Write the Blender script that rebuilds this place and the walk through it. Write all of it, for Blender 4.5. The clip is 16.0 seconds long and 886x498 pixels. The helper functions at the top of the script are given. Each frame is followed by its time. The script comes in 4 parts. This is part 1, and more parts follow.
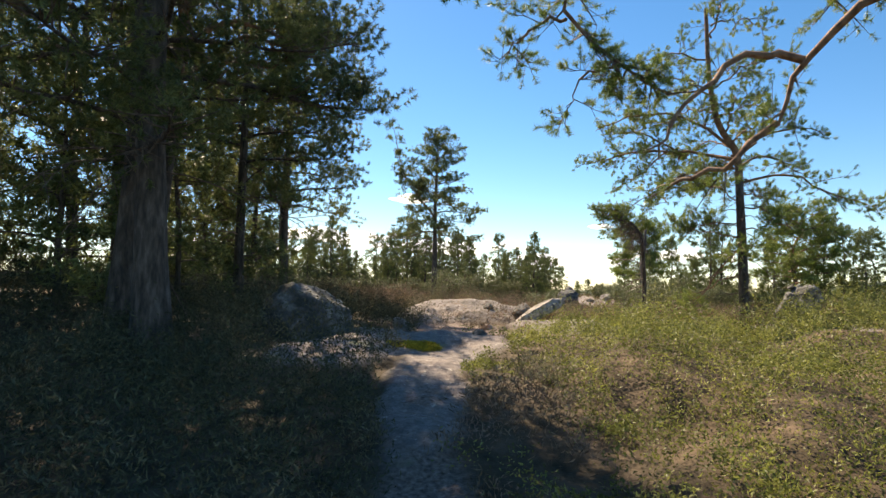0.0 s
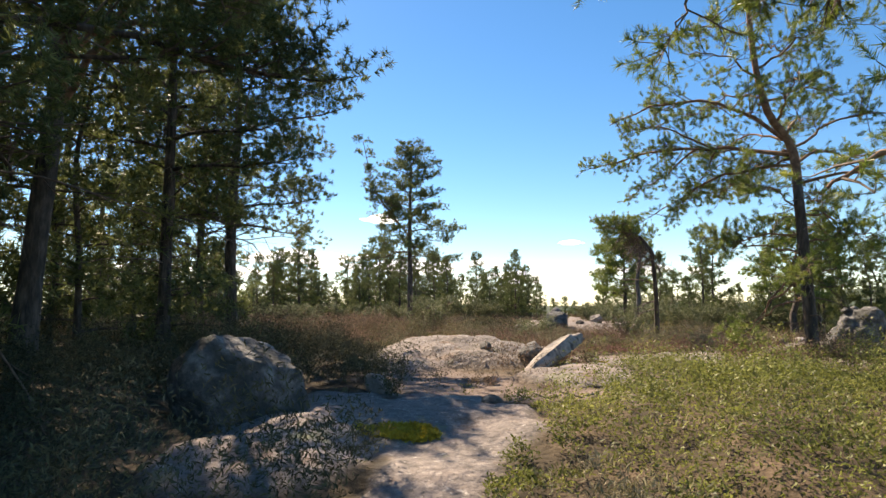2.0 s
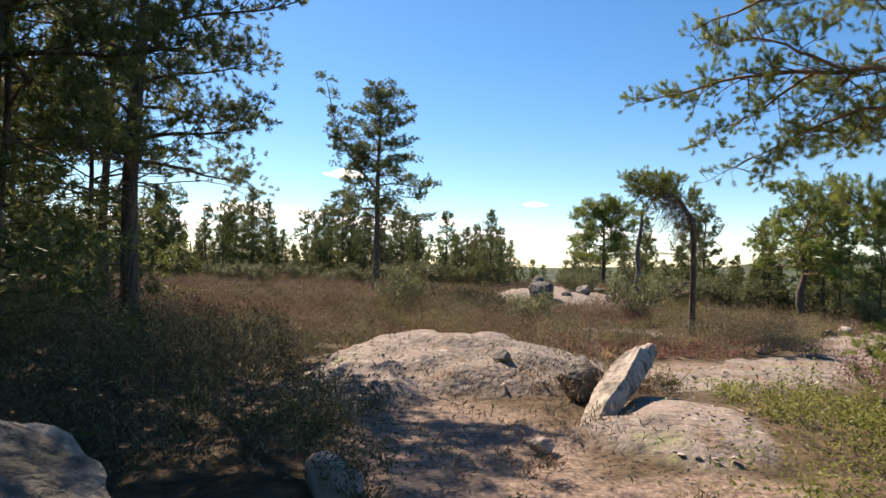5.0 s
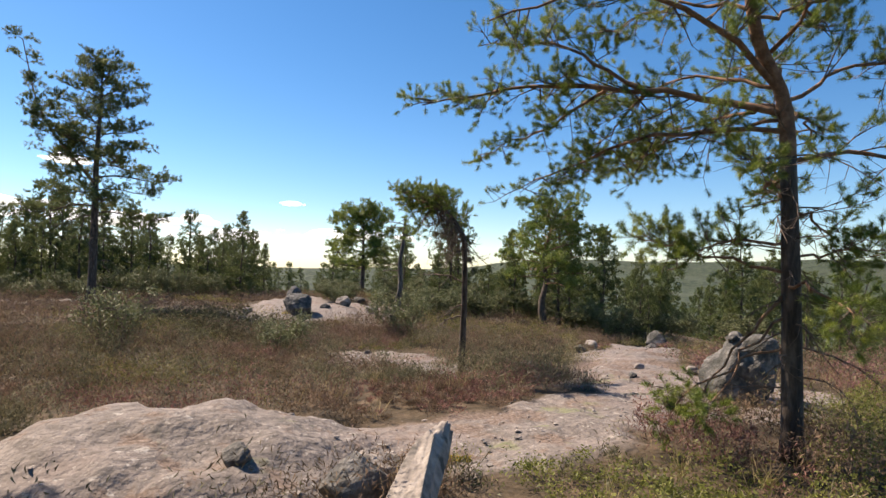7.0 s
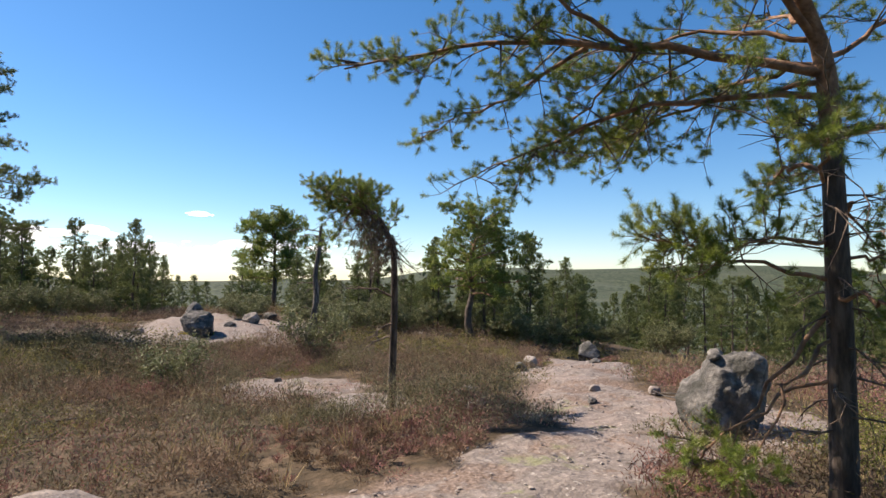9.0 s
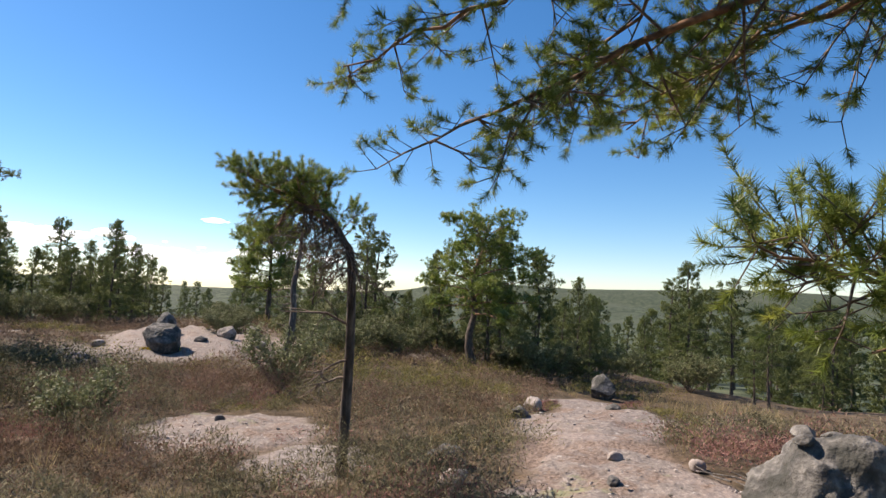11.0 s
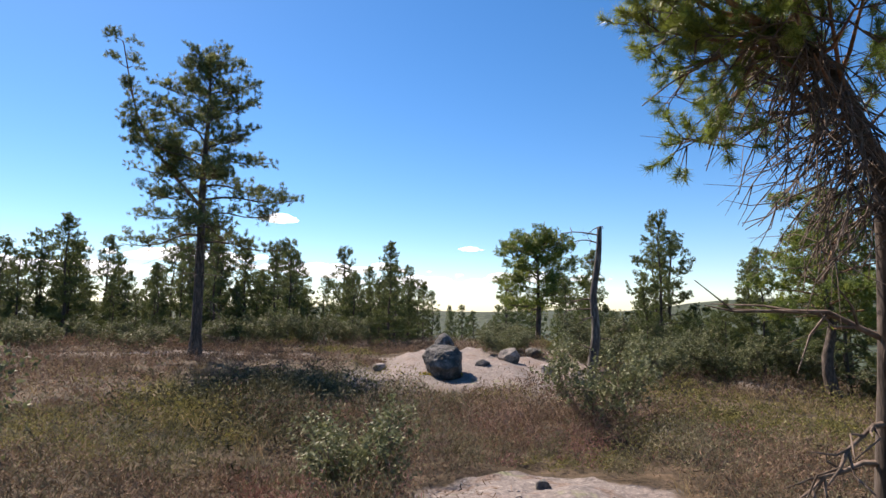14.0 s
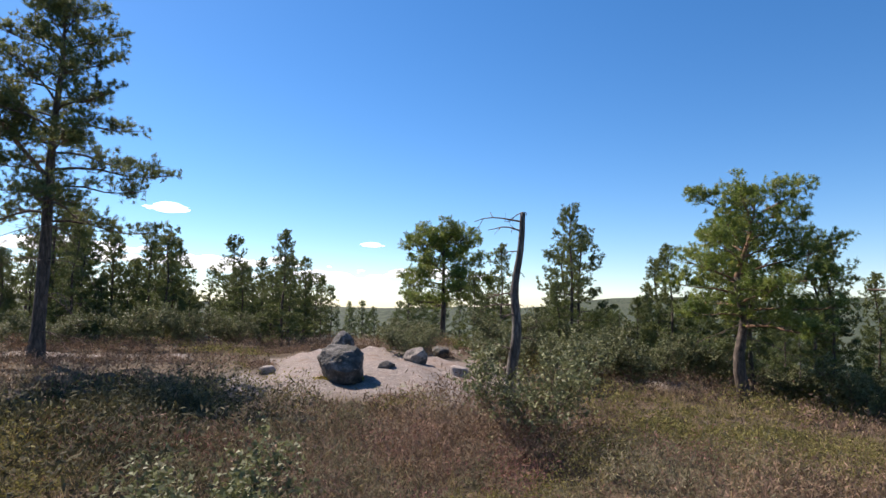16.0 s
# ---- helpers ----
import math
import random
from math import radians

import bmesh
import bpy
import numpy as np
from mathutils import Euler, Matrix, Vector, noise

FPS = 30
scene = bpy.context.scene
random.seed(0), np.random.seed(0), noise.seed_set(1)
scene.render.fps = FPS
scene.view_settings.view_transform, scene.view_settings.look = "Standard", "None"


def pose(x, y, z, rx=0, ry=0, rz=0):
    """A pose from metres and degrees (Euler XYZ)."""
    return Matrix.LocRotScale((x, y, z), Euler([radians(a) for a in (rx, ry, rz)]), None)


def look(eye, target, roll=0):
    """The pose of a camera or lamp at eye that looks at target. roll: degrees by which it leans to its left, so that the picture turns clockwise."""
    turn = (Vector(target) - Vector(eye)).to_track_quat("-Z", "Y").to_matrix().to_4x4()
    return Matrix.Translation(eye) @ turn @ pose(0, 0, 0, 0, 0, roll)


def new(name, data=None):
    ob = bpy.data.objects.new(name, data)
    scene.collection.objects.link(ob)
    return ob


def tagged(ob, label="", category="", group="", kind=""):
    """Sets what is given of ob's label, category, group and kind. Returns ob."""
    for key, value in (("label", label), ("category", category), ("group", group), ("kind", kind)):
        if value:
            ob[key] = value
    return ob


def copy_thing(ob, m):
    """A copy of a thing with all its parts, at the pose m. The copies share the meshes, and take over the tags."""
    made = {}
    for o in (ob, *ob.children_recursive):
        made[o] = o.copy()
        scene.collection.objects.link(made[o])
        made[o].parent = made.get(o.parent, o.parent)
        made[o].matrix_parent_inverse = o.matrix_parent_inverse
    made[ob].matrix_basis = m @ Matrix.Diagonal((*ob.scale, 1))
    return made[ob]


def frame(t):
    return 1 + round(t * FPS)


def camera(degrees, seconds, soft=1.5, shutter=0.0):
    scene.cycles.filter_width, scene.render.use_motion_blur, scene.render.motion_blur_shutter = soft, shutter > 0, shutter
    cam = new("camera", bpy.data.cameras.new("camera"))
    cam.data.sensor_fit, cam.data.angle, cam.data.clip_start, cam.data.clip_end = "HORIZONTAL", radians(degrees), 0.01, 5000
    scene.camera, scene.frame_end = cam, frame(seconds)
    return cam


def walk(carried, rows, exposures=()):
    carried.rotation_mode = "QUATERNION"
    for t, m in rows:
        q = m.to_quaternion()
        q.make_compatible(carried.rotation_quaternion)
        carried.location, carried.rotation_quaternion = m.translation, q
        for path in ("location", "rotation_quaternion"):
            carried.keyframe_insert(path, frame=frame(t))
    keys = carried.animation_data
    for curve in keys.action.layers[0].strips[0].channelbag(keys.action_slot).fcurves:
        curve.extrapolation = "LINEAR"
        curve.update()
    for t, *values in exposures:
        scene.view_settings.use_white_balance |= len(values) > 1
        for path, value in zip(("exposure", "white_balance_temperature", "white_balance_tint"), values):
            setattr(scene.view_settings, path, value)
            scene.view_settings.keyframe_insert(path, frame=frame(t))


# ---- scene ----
# camera and walk: seconds, eye x y z, yaw, pitch, roll
cam = camera(72.98, 16.0)
PATH = [
    (0, 0.00, 0.00, 1.60, 2.77, 3.58, 1.16),
    (0.5, -0.04, 0.60, 1.65, 1.24, 4.01, 0.10),
    (1, -0.08, 1.19, 1.74, 0.89, 4.93, -0.72),
    (1.5, -0.17, 1.73, 1.76, 0.24, 4.95, -0.64),
    (2, -0.28, 2.22, 1.83, 0.11, 5.42, -0.39),
    (2.5, -0.36, 2.89, 1.81, 0.47, 4.89, -0.70),
    (3, -0.42, 3.44, 1.80, 1.57, 4.16, -0.48),
    (5.5, -0.62, 5.75, 2.25, -6.93, 1.20, 1.67),
    (6, -0.50, 6.18, 2.37, -12.58, 1.23, 1.34),
    (6.5, -0.38, 6.53, 2.41, -19.63, 1.46, 1.74),
    (7, -0.25, 6.93, 2.46, -26.29, 2.01, 1.32),
    (7.5, -0.12, 7.33, 2.45, -29.72, 2.07, 0.05),
    (8, 0.03, 7.71, 2.48, -31.53, 2.34, -0.30),
    (8.5, 0.11, 8.04, 2.47, -33.69, 2.69, -0.16),
    (11, 1.78, 9.81, 2.60, -33.02, 4.44, 2.40),
    (11.5, 2.02, 10.38, 2.57, -28.22, 5.03, 2.35),
    (12, 2.11, 10.99, 2.54, -22.63, 5.04, 1.75),
    (12.5, 2.05, 11.59, 2.50, -17.24, 5.29, 0.63),
    (13, 2.02, 12.23, 2.46, -10.91, 5.51, -0.18),
    (13.5, 2.07, 12.82, 2.42, -8.13, 5.84, -0.79),
    (14, 2.03, 13.20, 2.37, -9.38, 5.84, 0.55),
    (14.5, 2.02, 13.52, 2.32, -14.11, 5.42, 1.38),
    (15, 2.08, 13.91, 2.31, -18.61, 5.29, 2.07),
    (15.5, 2.17, 14.34, 2.32, -19.56, 5.57, 1.54),
    (16, 2.29, 14.79, 2.35, -18.82, 5.60, 0.94),
]


def aim(x, y, z, yaw, pitch, roll):
    a, b = radians(yaw), radians(pitch)
    return look((x, y, z), (x - math.sin(a) * math.cos(b), y + math.cos(a) * math.cos(b), z + math.sin(b)), roll)


walk(cam, [(t, aim(*r)) for t, *r in PATH],
     exposures=[(0.0, 1.15, 8700, 12), (1.0, 1.28, 8700, 12), (2.0, 1.15, 8500, 14), (3.0, 1.2, 8700, 16), (6.0, 0.9, 8000, 16), (8.5, 0.82, 7600, 16), (11.0, 0.82, 7500, 16), (12.5, 0.74, 7300, 18), (14.5, 0.82, 7300, 18), (16.0, 0.78, 7100, 18)])

# ---- light ----
SUN_AZ, SUN_EL = 31.0, 46.0  # degrees to the left of +y, and up
sun_dir = Vector((-math.sin(radians(SUN_AZ)) * math.cos(radians(SUN_EL)), math.cos(radians(SUN_AZ)) * math.cos(radians(SUN_EL)), math.sin(radians(SUN_EL))))
world = bpy.data.worlds.new("sky")
scene.world = world
world.use_nodes = True
wn, wl = world.node_tree.nodes, world.node_tree.links
wn.clear()
sky = wn.new("ShaderNodeTexSky")
sky.sky_type, sky.sun_disc = "NISHITA", False
sky.sun_elevation, sky.sun_rotation = radians(SUN_EL), radians(-SUN_AZ)
sky.altitude, sky.air_density, sky.dust_density, sky.ozone_density = 900, 1.0, 0.2, 5.0
wb, wo = wn.new("ShaderNodeBackground"), wn.new("ShaderNodeOutputWorld")
wb.inputs[1].default_value = 0.1
tint = wn.new("ShaderNodeHueSaturation")
tint.inputs["Saturation"].default_value = 1.25
wl.new(sky.outputs[0], tint.inputs["Color"])
wl.new(tint.outputs[0], wb.inputs[0])
wl.new(wb.outputs[0], wo.inputs[0])
sun = new("sun", bpy.data.lights.new("sun", "SUN"))
sun.data.energy, sun.data.angle, sun.data.color = 5.0, radians(0.53), (1.0, 0.94, 0.86)
sun.matrix_world = look(sun_dir * 50, (0, 0, 0))


# ---- materials ----
def material(name, colours, scale=4.0, rough=0.85, bump=0.3, bump_scale=None, detail=8.0, spec=0.3, second=None, island=0.0, distort=0.0, trans=0.0, stretch=None, bump_dist=0.02):
    """colours: stops of a ramp over noise; second: (colour, scale, low, high) spots on top; island: how much pieces differ in brightness."""
    m = bpy.data.materials.new(name)
    m.use_nodes = True
    n, l = m.node_tree.nodes, m.node_tree.links
    b = n["Principled BSDF"]
    tc = n.new("ShaderNodeTexCoord")
    mp = n.new("ShaderNodeMapping")
    l.new(tc.outputs["Object"], mp.inputs[0])
    if stretch:
        mp.inputs["Scale"].default_value = stretch
    no = n.new("ShaderNodeTexNoise")
    no.inputs["Scale"].default_value, no.inputs["Detail"].default_value, no.inputs["Roughness"].default_value, no.inputs["Distortion"].default_value = scale, detail, 0.62, distort
    l.new(mp.outputs[0], no.inputs["Vector"])
    ra = n.new("ShaderNodeValToRGB")
    while len(ra.color_ramp.elements) < len(colours):
        ra.color_ramp.elements.new(0.5)
    for i, (e, c) in enumerate(zip(ra.color_ramp.elements, colours)):
        e.position = 0.32 + 0.36 * i / max(1, len(colours) - 1)
        e.color = (*c, 1)
    l.new(no.outputs[0], ra.inputs[0])
    out = ra.outputs[0]
    if second:
        c, s, lo, hi = second
        n2 = n.new("ShaderNodeTexNoise")
        n2.inputs["Scale"].default_value, n2.inputs["Detail"].default_value = s, 6
        l.new(mp.outputs[0], n2.inputs["Vector"])
        mr = n.new("ShaderNodeMapRange")
        mr.inputs[1].default_value, mr.inputs[2].default_value = lo, hi
        l.new(n2.outputs[0], mr.inputs[0])
        mx = n.new("ShaderNodeMix")
        mx.data_type = "RGBA"
        l.new(mr.outputs[0], mx.inputs["Factor"])
        l.new(out, mx.inputs["A"])
        mx.inputs["B"].default_value = (*c, 1)
        out = mx.outputs["Result"]
    if island:
        ge = n.new("ShaderNodeNewGeometry")
        hs = n.new("ShaderNodeHueSaturation")
        mr = n.new("ShaderNodeMapRange")
        mr.inputs[3].default_value, mr.inputs[4].default_value = 1 - island, 1 + island
        l.new(ge.outputs["Random Per Island"], mr.inputs[0])
        l.new(mr.outputs[0], hs.inputs["Value"])
        l.new(out, hs.inputs["Color"])
        out = hs.outputs[0]
    l.new(out, b.inputs["Base Color"])
    b.inputs["Roughness"].default_value = rough
    b.inputs["Specular IOR Level"].default_value = spec
    if bump:
        nb = n.new("ShaderNodeTexNoise")
        nb.inputs["Scale"].default_value, nb.inputs["Detail"].default_value = bump_scale or scale * 3, 8
        l.new(mp.outputs[0], nb.inputs["Vector"])
        bu = n.new("ShaderNodeBump")
        bu.inputs["Strength"].default_value, bu.inputs["Distance"].default_value = bump, bump_dist
        l.new(nb.outputs[0], bu.inputs["Height"])
        l.new(bu.outputs[0], b.inputs["Normal"])
    if trans:
        tr = n.new("ShaderNodeBsdfTranslucent")
        l.new(out, tr.inputs[0])
        ms = n.new("ShaderNodeMixShader")
        ms.inputs[0].default_value = trans
        l.new(b.outputs[0], ms.inputs[1])
        l.new(tr.outputs[0], ms.inputs[2])
        l.new(ms.outputs[0], n["Material Output"].inputs[0])
    return m


M_ROCK = material("granite", [(0.17, 0.145, 0.13), (0.3, 0.26, 0.235), (0.42, 0.375, 0.34)], 5, bump=0.6, bump_scale=22, second=((0.1, 0.095, 0.085), 1.6, 0.55, 0.68))
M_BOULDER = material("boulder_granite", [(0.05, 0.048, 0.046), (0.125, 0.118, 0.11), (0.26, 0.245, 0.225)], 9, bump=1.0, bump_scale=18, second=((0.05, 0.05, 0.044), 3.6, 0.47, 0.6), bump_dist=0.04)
M_PALE = material("pale_granite", [(0.15, 0.13, 0.115), (0.31, 0.265, 0.23), (0.44, 0.385, 0.335)], 8, bump=0.9, bump_scale=22, second=((0.085, 0.078, 0.068), 5, 0.5, 0.6))
M_BARK = material("grey_bark", [(0.03, 0.024, 0.02), (0.085, 0.066, 0.054), (0.17, 0.135, 0.11)], 16, bump=1.0, bump_scale=20, stretch=(1, 1, 0.25))
M_BARKUP = material("orange_bark", [(0.1, 0.06, 0.04), (0.23, 0.13, 0.08), (0.36, 0.22, 0.14)], 12, bump=0.7, bump_scale=24)
M_DEAD = material("dead_wood", [(0.035, 0.03, 0.027), (0.095, 0.085, 0.076), (0.22, 0.2, 0.18)], 20, bump=0.8, bump_scale=30, stretch=(1, 1, 0.2))
M_TWIG = material("twig_bark", [(0.07, 0.05, 0.038), (0.15, 0.11, 0.085), (0.23, 0.18, 0.15)], 20, bump=0.0)
M_NEEDLE = material("pine_needles", [(0.09, 0.135, 0.026), (0.18, 0.235, 0.046), (0.31, 0.33, 0.075)], 2.2, rough=0.42, bump=0, island=0.45, trans=0.42, spec=0.5)
M_NEEDLE_DARK = material("dark_needles", [(0.07, 0.09, 0.034), (0.14, 0.165, 0.056), (0.235, 0.25, 0.085)], 1.5, rough=0.5, bump=0, island=0.4, trans=0.42)
M_NEEDLE_FAR = material("far_needles", [(0.07, 0.095, 0.034), (0.135, 0.165, 0.056), (0.22, 0.235, 0.08)], 0.5, rough=0.6, bump=0, island=0.35, trans=0.35)
M_HEATHER = material("heather", [(0.11, 0.085, 0.05), (0.19, 0.13, 0.085), (0.3, 0.19, 0.145)], 1.6, rough=0.9, bump=0, island=0.6, trans=0.2)
M_GREYHEATH = material("grey_heather", [(0.1, 0.095, 0.055), (0.175, 0.16, 0.09), (0.29, 0.25, 0.165)], 1.6, rough=0.9, bump=0, island=0.6, trans=0.2)
M_BILBERRY = material("bilberry", [(0.085, 0.1, 0.026), (0.165, 0.18, 0.045), (0.28, 0.275, 0.08)], 1.3, rough=0.5, bump=0, island=0.6, trans=0.45)
M_STRAW = material("dry_grass", [(0.16, 0.13, 0.06), (0.3, 0.235, 0.12), (0.44, 0.34, 0.2)], 1.5, rough=0.8, bump=0, island=0.35, trans=0.3)
M_LEAF = material("pale_leaves", [(0.085, 0.1, 0.042), (0.16, 0.175, 0.078), (0.28, 0.285, 0.16)], 6, rough=0.6, bump=0, island=0.4, trans=0.25, spec=0.3)
# darker variant of the grey heather, with the trees' shade put into its colour
M_SHADEHEATH = material("shade_painted_heath", [(0.05, 0.052, 0.026), (0.09, 0.085, 0.042), (0.16, 0.135, 0.08)], 1.1, rough=0.9, bump=0, island=0.5, trans=0.15)
M_OLIVE = material("olive_scrub", [(0.095, 0.09, 0.03), (0.175, 0.16, 0.05), (0.28, 0.24, 0.085)], 1.1, rough=0.8, bump=0, island=0.6, trans=0.3)
M_REDHEATH = material("red_heather", [(0.13, 0.07, 0.06), (0.25, 0.125, 0.105), (0.38, 0.2, 0.18)], 2.0, rough=0.9, bump=0, island=0.5, trans=0.2)
M_MOSS = material("yellow_moss", [(0.22, 0.17, 0.025), (0.42, 0.33, 0.035), (0.55, 0.44, 0.08)], 14, rough=1.0, bump=0.8, bump_scale=60)
M_GLOW_CLOUD = bpy.data.materials.new("cloud")
M_GLOW_CLOUD.use_nodes = True
cloud_bsdf = M_GLOW_CLOUD.node_tree.nodes["Principled BSDF"]
cloud_bsdf.inputs["Base Color"].default_value = (0.85, 0.85, 0.85, 1)
# emission stands in for sunlight coming through the clouds
cloud_bsdf.inputs["Emission Color"].default_value = (0.93, 0.97, 1.0, 1)
cloud_bsdf.inputs["Emission Strength"].default_value = 0.62


def ground_material():
    m = bpy.data.materials.new("heath_ground")
    m.use_nodes = True
    n, l = m.node_tree.nodes, m.node_tree.links
    b = n["Principled BSDF"]
    b.inputs["Roughness"].default_value, b.inputs["Specular IOR Level"].default_value = 0.9, 0.2
    tc = n.new("ShaderNodeTexCoord")

    def ramp(scale, stops, detail=8, lo=0.32, hi=0.68):
        t = n.new("ShaderNodeTexNoise")
        t.inputs["Scale"].default_value, t.inputs["Detail"].default_value, t.inputs["Roughness"].default_value = scale, detail, 0.65
        l.new(tc.outputs["Object"], t.inputs["Vector"])
        r = n.new("ShaderNodeValToRGB")
        while len(r.color_ramp.elements) < len(stops):
            r.color_ramp.elements.new(0.5)
        for i, (e, c) in enumerate(zip(r.color_ramp.elements, stops)):
            e.position, e.color = lo + (hi - lo) * i / (len(stops) - 1), (*c, 1)
        l.new(t.outputs[0], r.inputs[0])
        return r.outputs[0], t.outputs[0]

    def mix(f, a, c):
        x = n.new("ShaderNodeMix")
        x.data_type = "RGBA"
        l.new(f, x.inputs["Factor"])
        for s, v in (("A", a), ("B", c)):
            if isinstance(v, tuple):
                x.inputs[s].default_value = (*v, 1)
            else:
                l.new(v, x.inputs[s])
        return x.outputs["Result"]

    def step(v, lo, hi):
        r = n.new("ShaderNodeMapRange")
        r.inputs[1].default_value, r.inputs[2].default_value = lo, hi
        l.new(v, r.inputs[0])
        return r.outputs[0]

    def attr(name):
        a = n.new("ShaderNodeAttribute")
        a.attribute_name = name
        return a.outputs["Fac"]

    soil, _ = ramp(3, [(0.035, 0.028, 0.017), (0.08, 0.058, 0.036), (0.15, 0.105, 0.07)])
    rock, rn = ramp(11, [(0.125, 0.108, 0.097), (0.205, 0.175, 0.158), (0.3, 0.257, 0.23)])
    _, big = ramp(0.9, [(0, 0, 0), (1, 1, 1)])
    rock = mix(step(big, 0.48, 0.72), rock, (0.275, 0.22, 0.195))
    _, spot = ramp(9, [(0, 0, 0), (1, 1, 1)], 3)
    rock = mix(step(spot, 0.62, 0.7), rock, (0.42, 0.385, 0.35))
    _, dark = ramp(3.3, [(0, 0, 0), (1, 1, 1)], 10)
    rock = mix(step(dark, 0.56, 0.74), rock, (0.11, 0.1, 0.088))
    _, grit = ramp(42, [(0, 0, 0), (1, 1, 1)], 6)
    rock = mix(step(grit, 0.53, 0.66), rock, (0.12, 0.105, 0.095))
    _, pale = ramp(26, [(0, 0, 0), (1, 1, 1)], 6)
    rock = mix(step(pale, 0.6, 0.72), rock, (0.42, 0.375, 0.34))
    _, lichen = ramp(1.7, [(0, 0, 0), (1, 1, 1)], 9)
    rock = mix(step(lichen, 0.6, 0.67), rock, (0.2, 0.2, 0.12))
    _, duff = ramp(2.3, [(0, 0, 0), (1, 1, 1)], 11)
    litter, _ = ramp(28, [(0.07, 0.048, 0.037), (0.18, 0.132, 0.106), (0.31, 0.24, 0.2)], 10)
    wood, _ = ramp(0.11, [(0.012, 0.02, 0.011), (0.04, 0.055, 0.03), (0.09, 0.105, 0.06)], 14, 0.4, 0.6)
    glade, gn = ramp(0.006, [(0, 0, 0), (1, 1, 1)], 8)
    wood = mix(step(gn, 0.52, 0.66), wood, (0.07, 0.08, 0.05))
    c = mix(attr("litter"), soil, litter)
    rock = mix(step(duff, 0.56, 0.62), rock, litter)
    patch = n.new("ShaderNodeMath")
    patch.operation = "MULTIPLY"
    l.new(attr("litter"), patch.inputs[0])
    l.new(step(duff, 0.46, 0.58), patch.inputs[1])
    rock = mix(patch.outputs[0], rock, litter)
    c = mix(attr("rock"), c, rock)
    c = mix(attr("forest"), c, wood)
    l.new(c, b.inputs["Base Color"])
    bu = n.new("ShaderNodeBump")
    bu.inputs["Strength"].default_value, bu.inputs["Distance"].default_value = 0.9, 0.04
    fine = n.new("ShaderNodeTexNoise")
    fine.inputs["Scale"].default_value, fine.inputs["Detail"].default_value = 14, 12
    l.new(tc.outputs["Object"], fine.inputs["Vector"])
    l.new(fine.outputs[0], bu.inputs["Height"])
    l.new(bu.outputs[0], b.inputs["Normal"])
    return m


M_GROUND = ground_material()


# ---- geometry helpers ----
def mesh_of(name, verts, faces, mat, smooth=False):
    """A mesh from an (n, 3) array and an (m, 3) or (m, 4) array of corners, or a list of such face arrays."""
    verts = np.asarray(verts, np.float32)
    groups = [np.asarray(f, np.int32) for f in (faces if isinstance(faces, list) else [faces]) if len(f)]
    me = bpy.data.meshes.new(name)
    me.vertices.add(len(verts))
    me.vertices.foreach_set("co", verts.ravel())
    loops = np.concatenate([g.ravel() for g in groups])
    sizes = np.concatenate([np.full(len(g), g.shape[1], np.int32) for g in groups])
    me.loops.add(len(loops))
    me.loops.foreach_set("vertex_index", loops)
    me.polygons.add(len(sizes))
    me.polygons.foreach_set("loop_start", np.concatenate([[0], np.cumsum(sizes)[:-1]]).astype(np.int32))
    me.update(calc_edges=True)
    me.validate()
    me.polygons.foreach_set("use_smooth", np.full(len(me.polygons), smooth))
    me.materials.append(mat)
    return me


def part(name, me, parent=None, label=""):
    ob = new(name, me)
    if parent:
        ob.parent = parent
    return tagged(ob, label)


def thing(name, at, label, category, group="", kind=""):
    ob = new(name)
    ob.empty_display_size = 0.2
    ob.location = at
    return tagged(ob, label, category, group, kind)


def lattice(x, y, seed=0):
    """Smooth value noise in -1..1."""
    x, y = np.asarray(x, float), np.asarray(y, float)
    i, j = np.floor(x).astype(np.int64), np.floor(y).astype(np.int64)
    u, v = x - i, y - j
    u, v = u * u * (3 - 2 * u), v * v * (3 - 2 * v)

    def h(a, b):
        k = (a * 374761393 + b * 668265263 + seed * 974711) & 0x7FFFFFFF
        k = ((k ^ (k >> 13)) * 1274126177) & 0x7FFFFFFF
        return ((k ^ (k >> 16)) & 0xFFFF) / 32767.5 - 1

    return (h(i, j) * (1 - u) + h(i + 1, j) * u) * (1 - v) + (h(i, j + 1) * (1 - u) + h(i + 1, j + 1) * u) * v


def fractal(x, y, seed=0, octaves=4):
    return sum(lattice(x * 2**o, y * 2**o, seed + o) / 2**o for o in range(octaves))


def ss(v, a, b):
    t = np.clip((np.asarray(v, float) - a) / (b - a), 0, 1)
    return t * t * (3 - 2 * t)


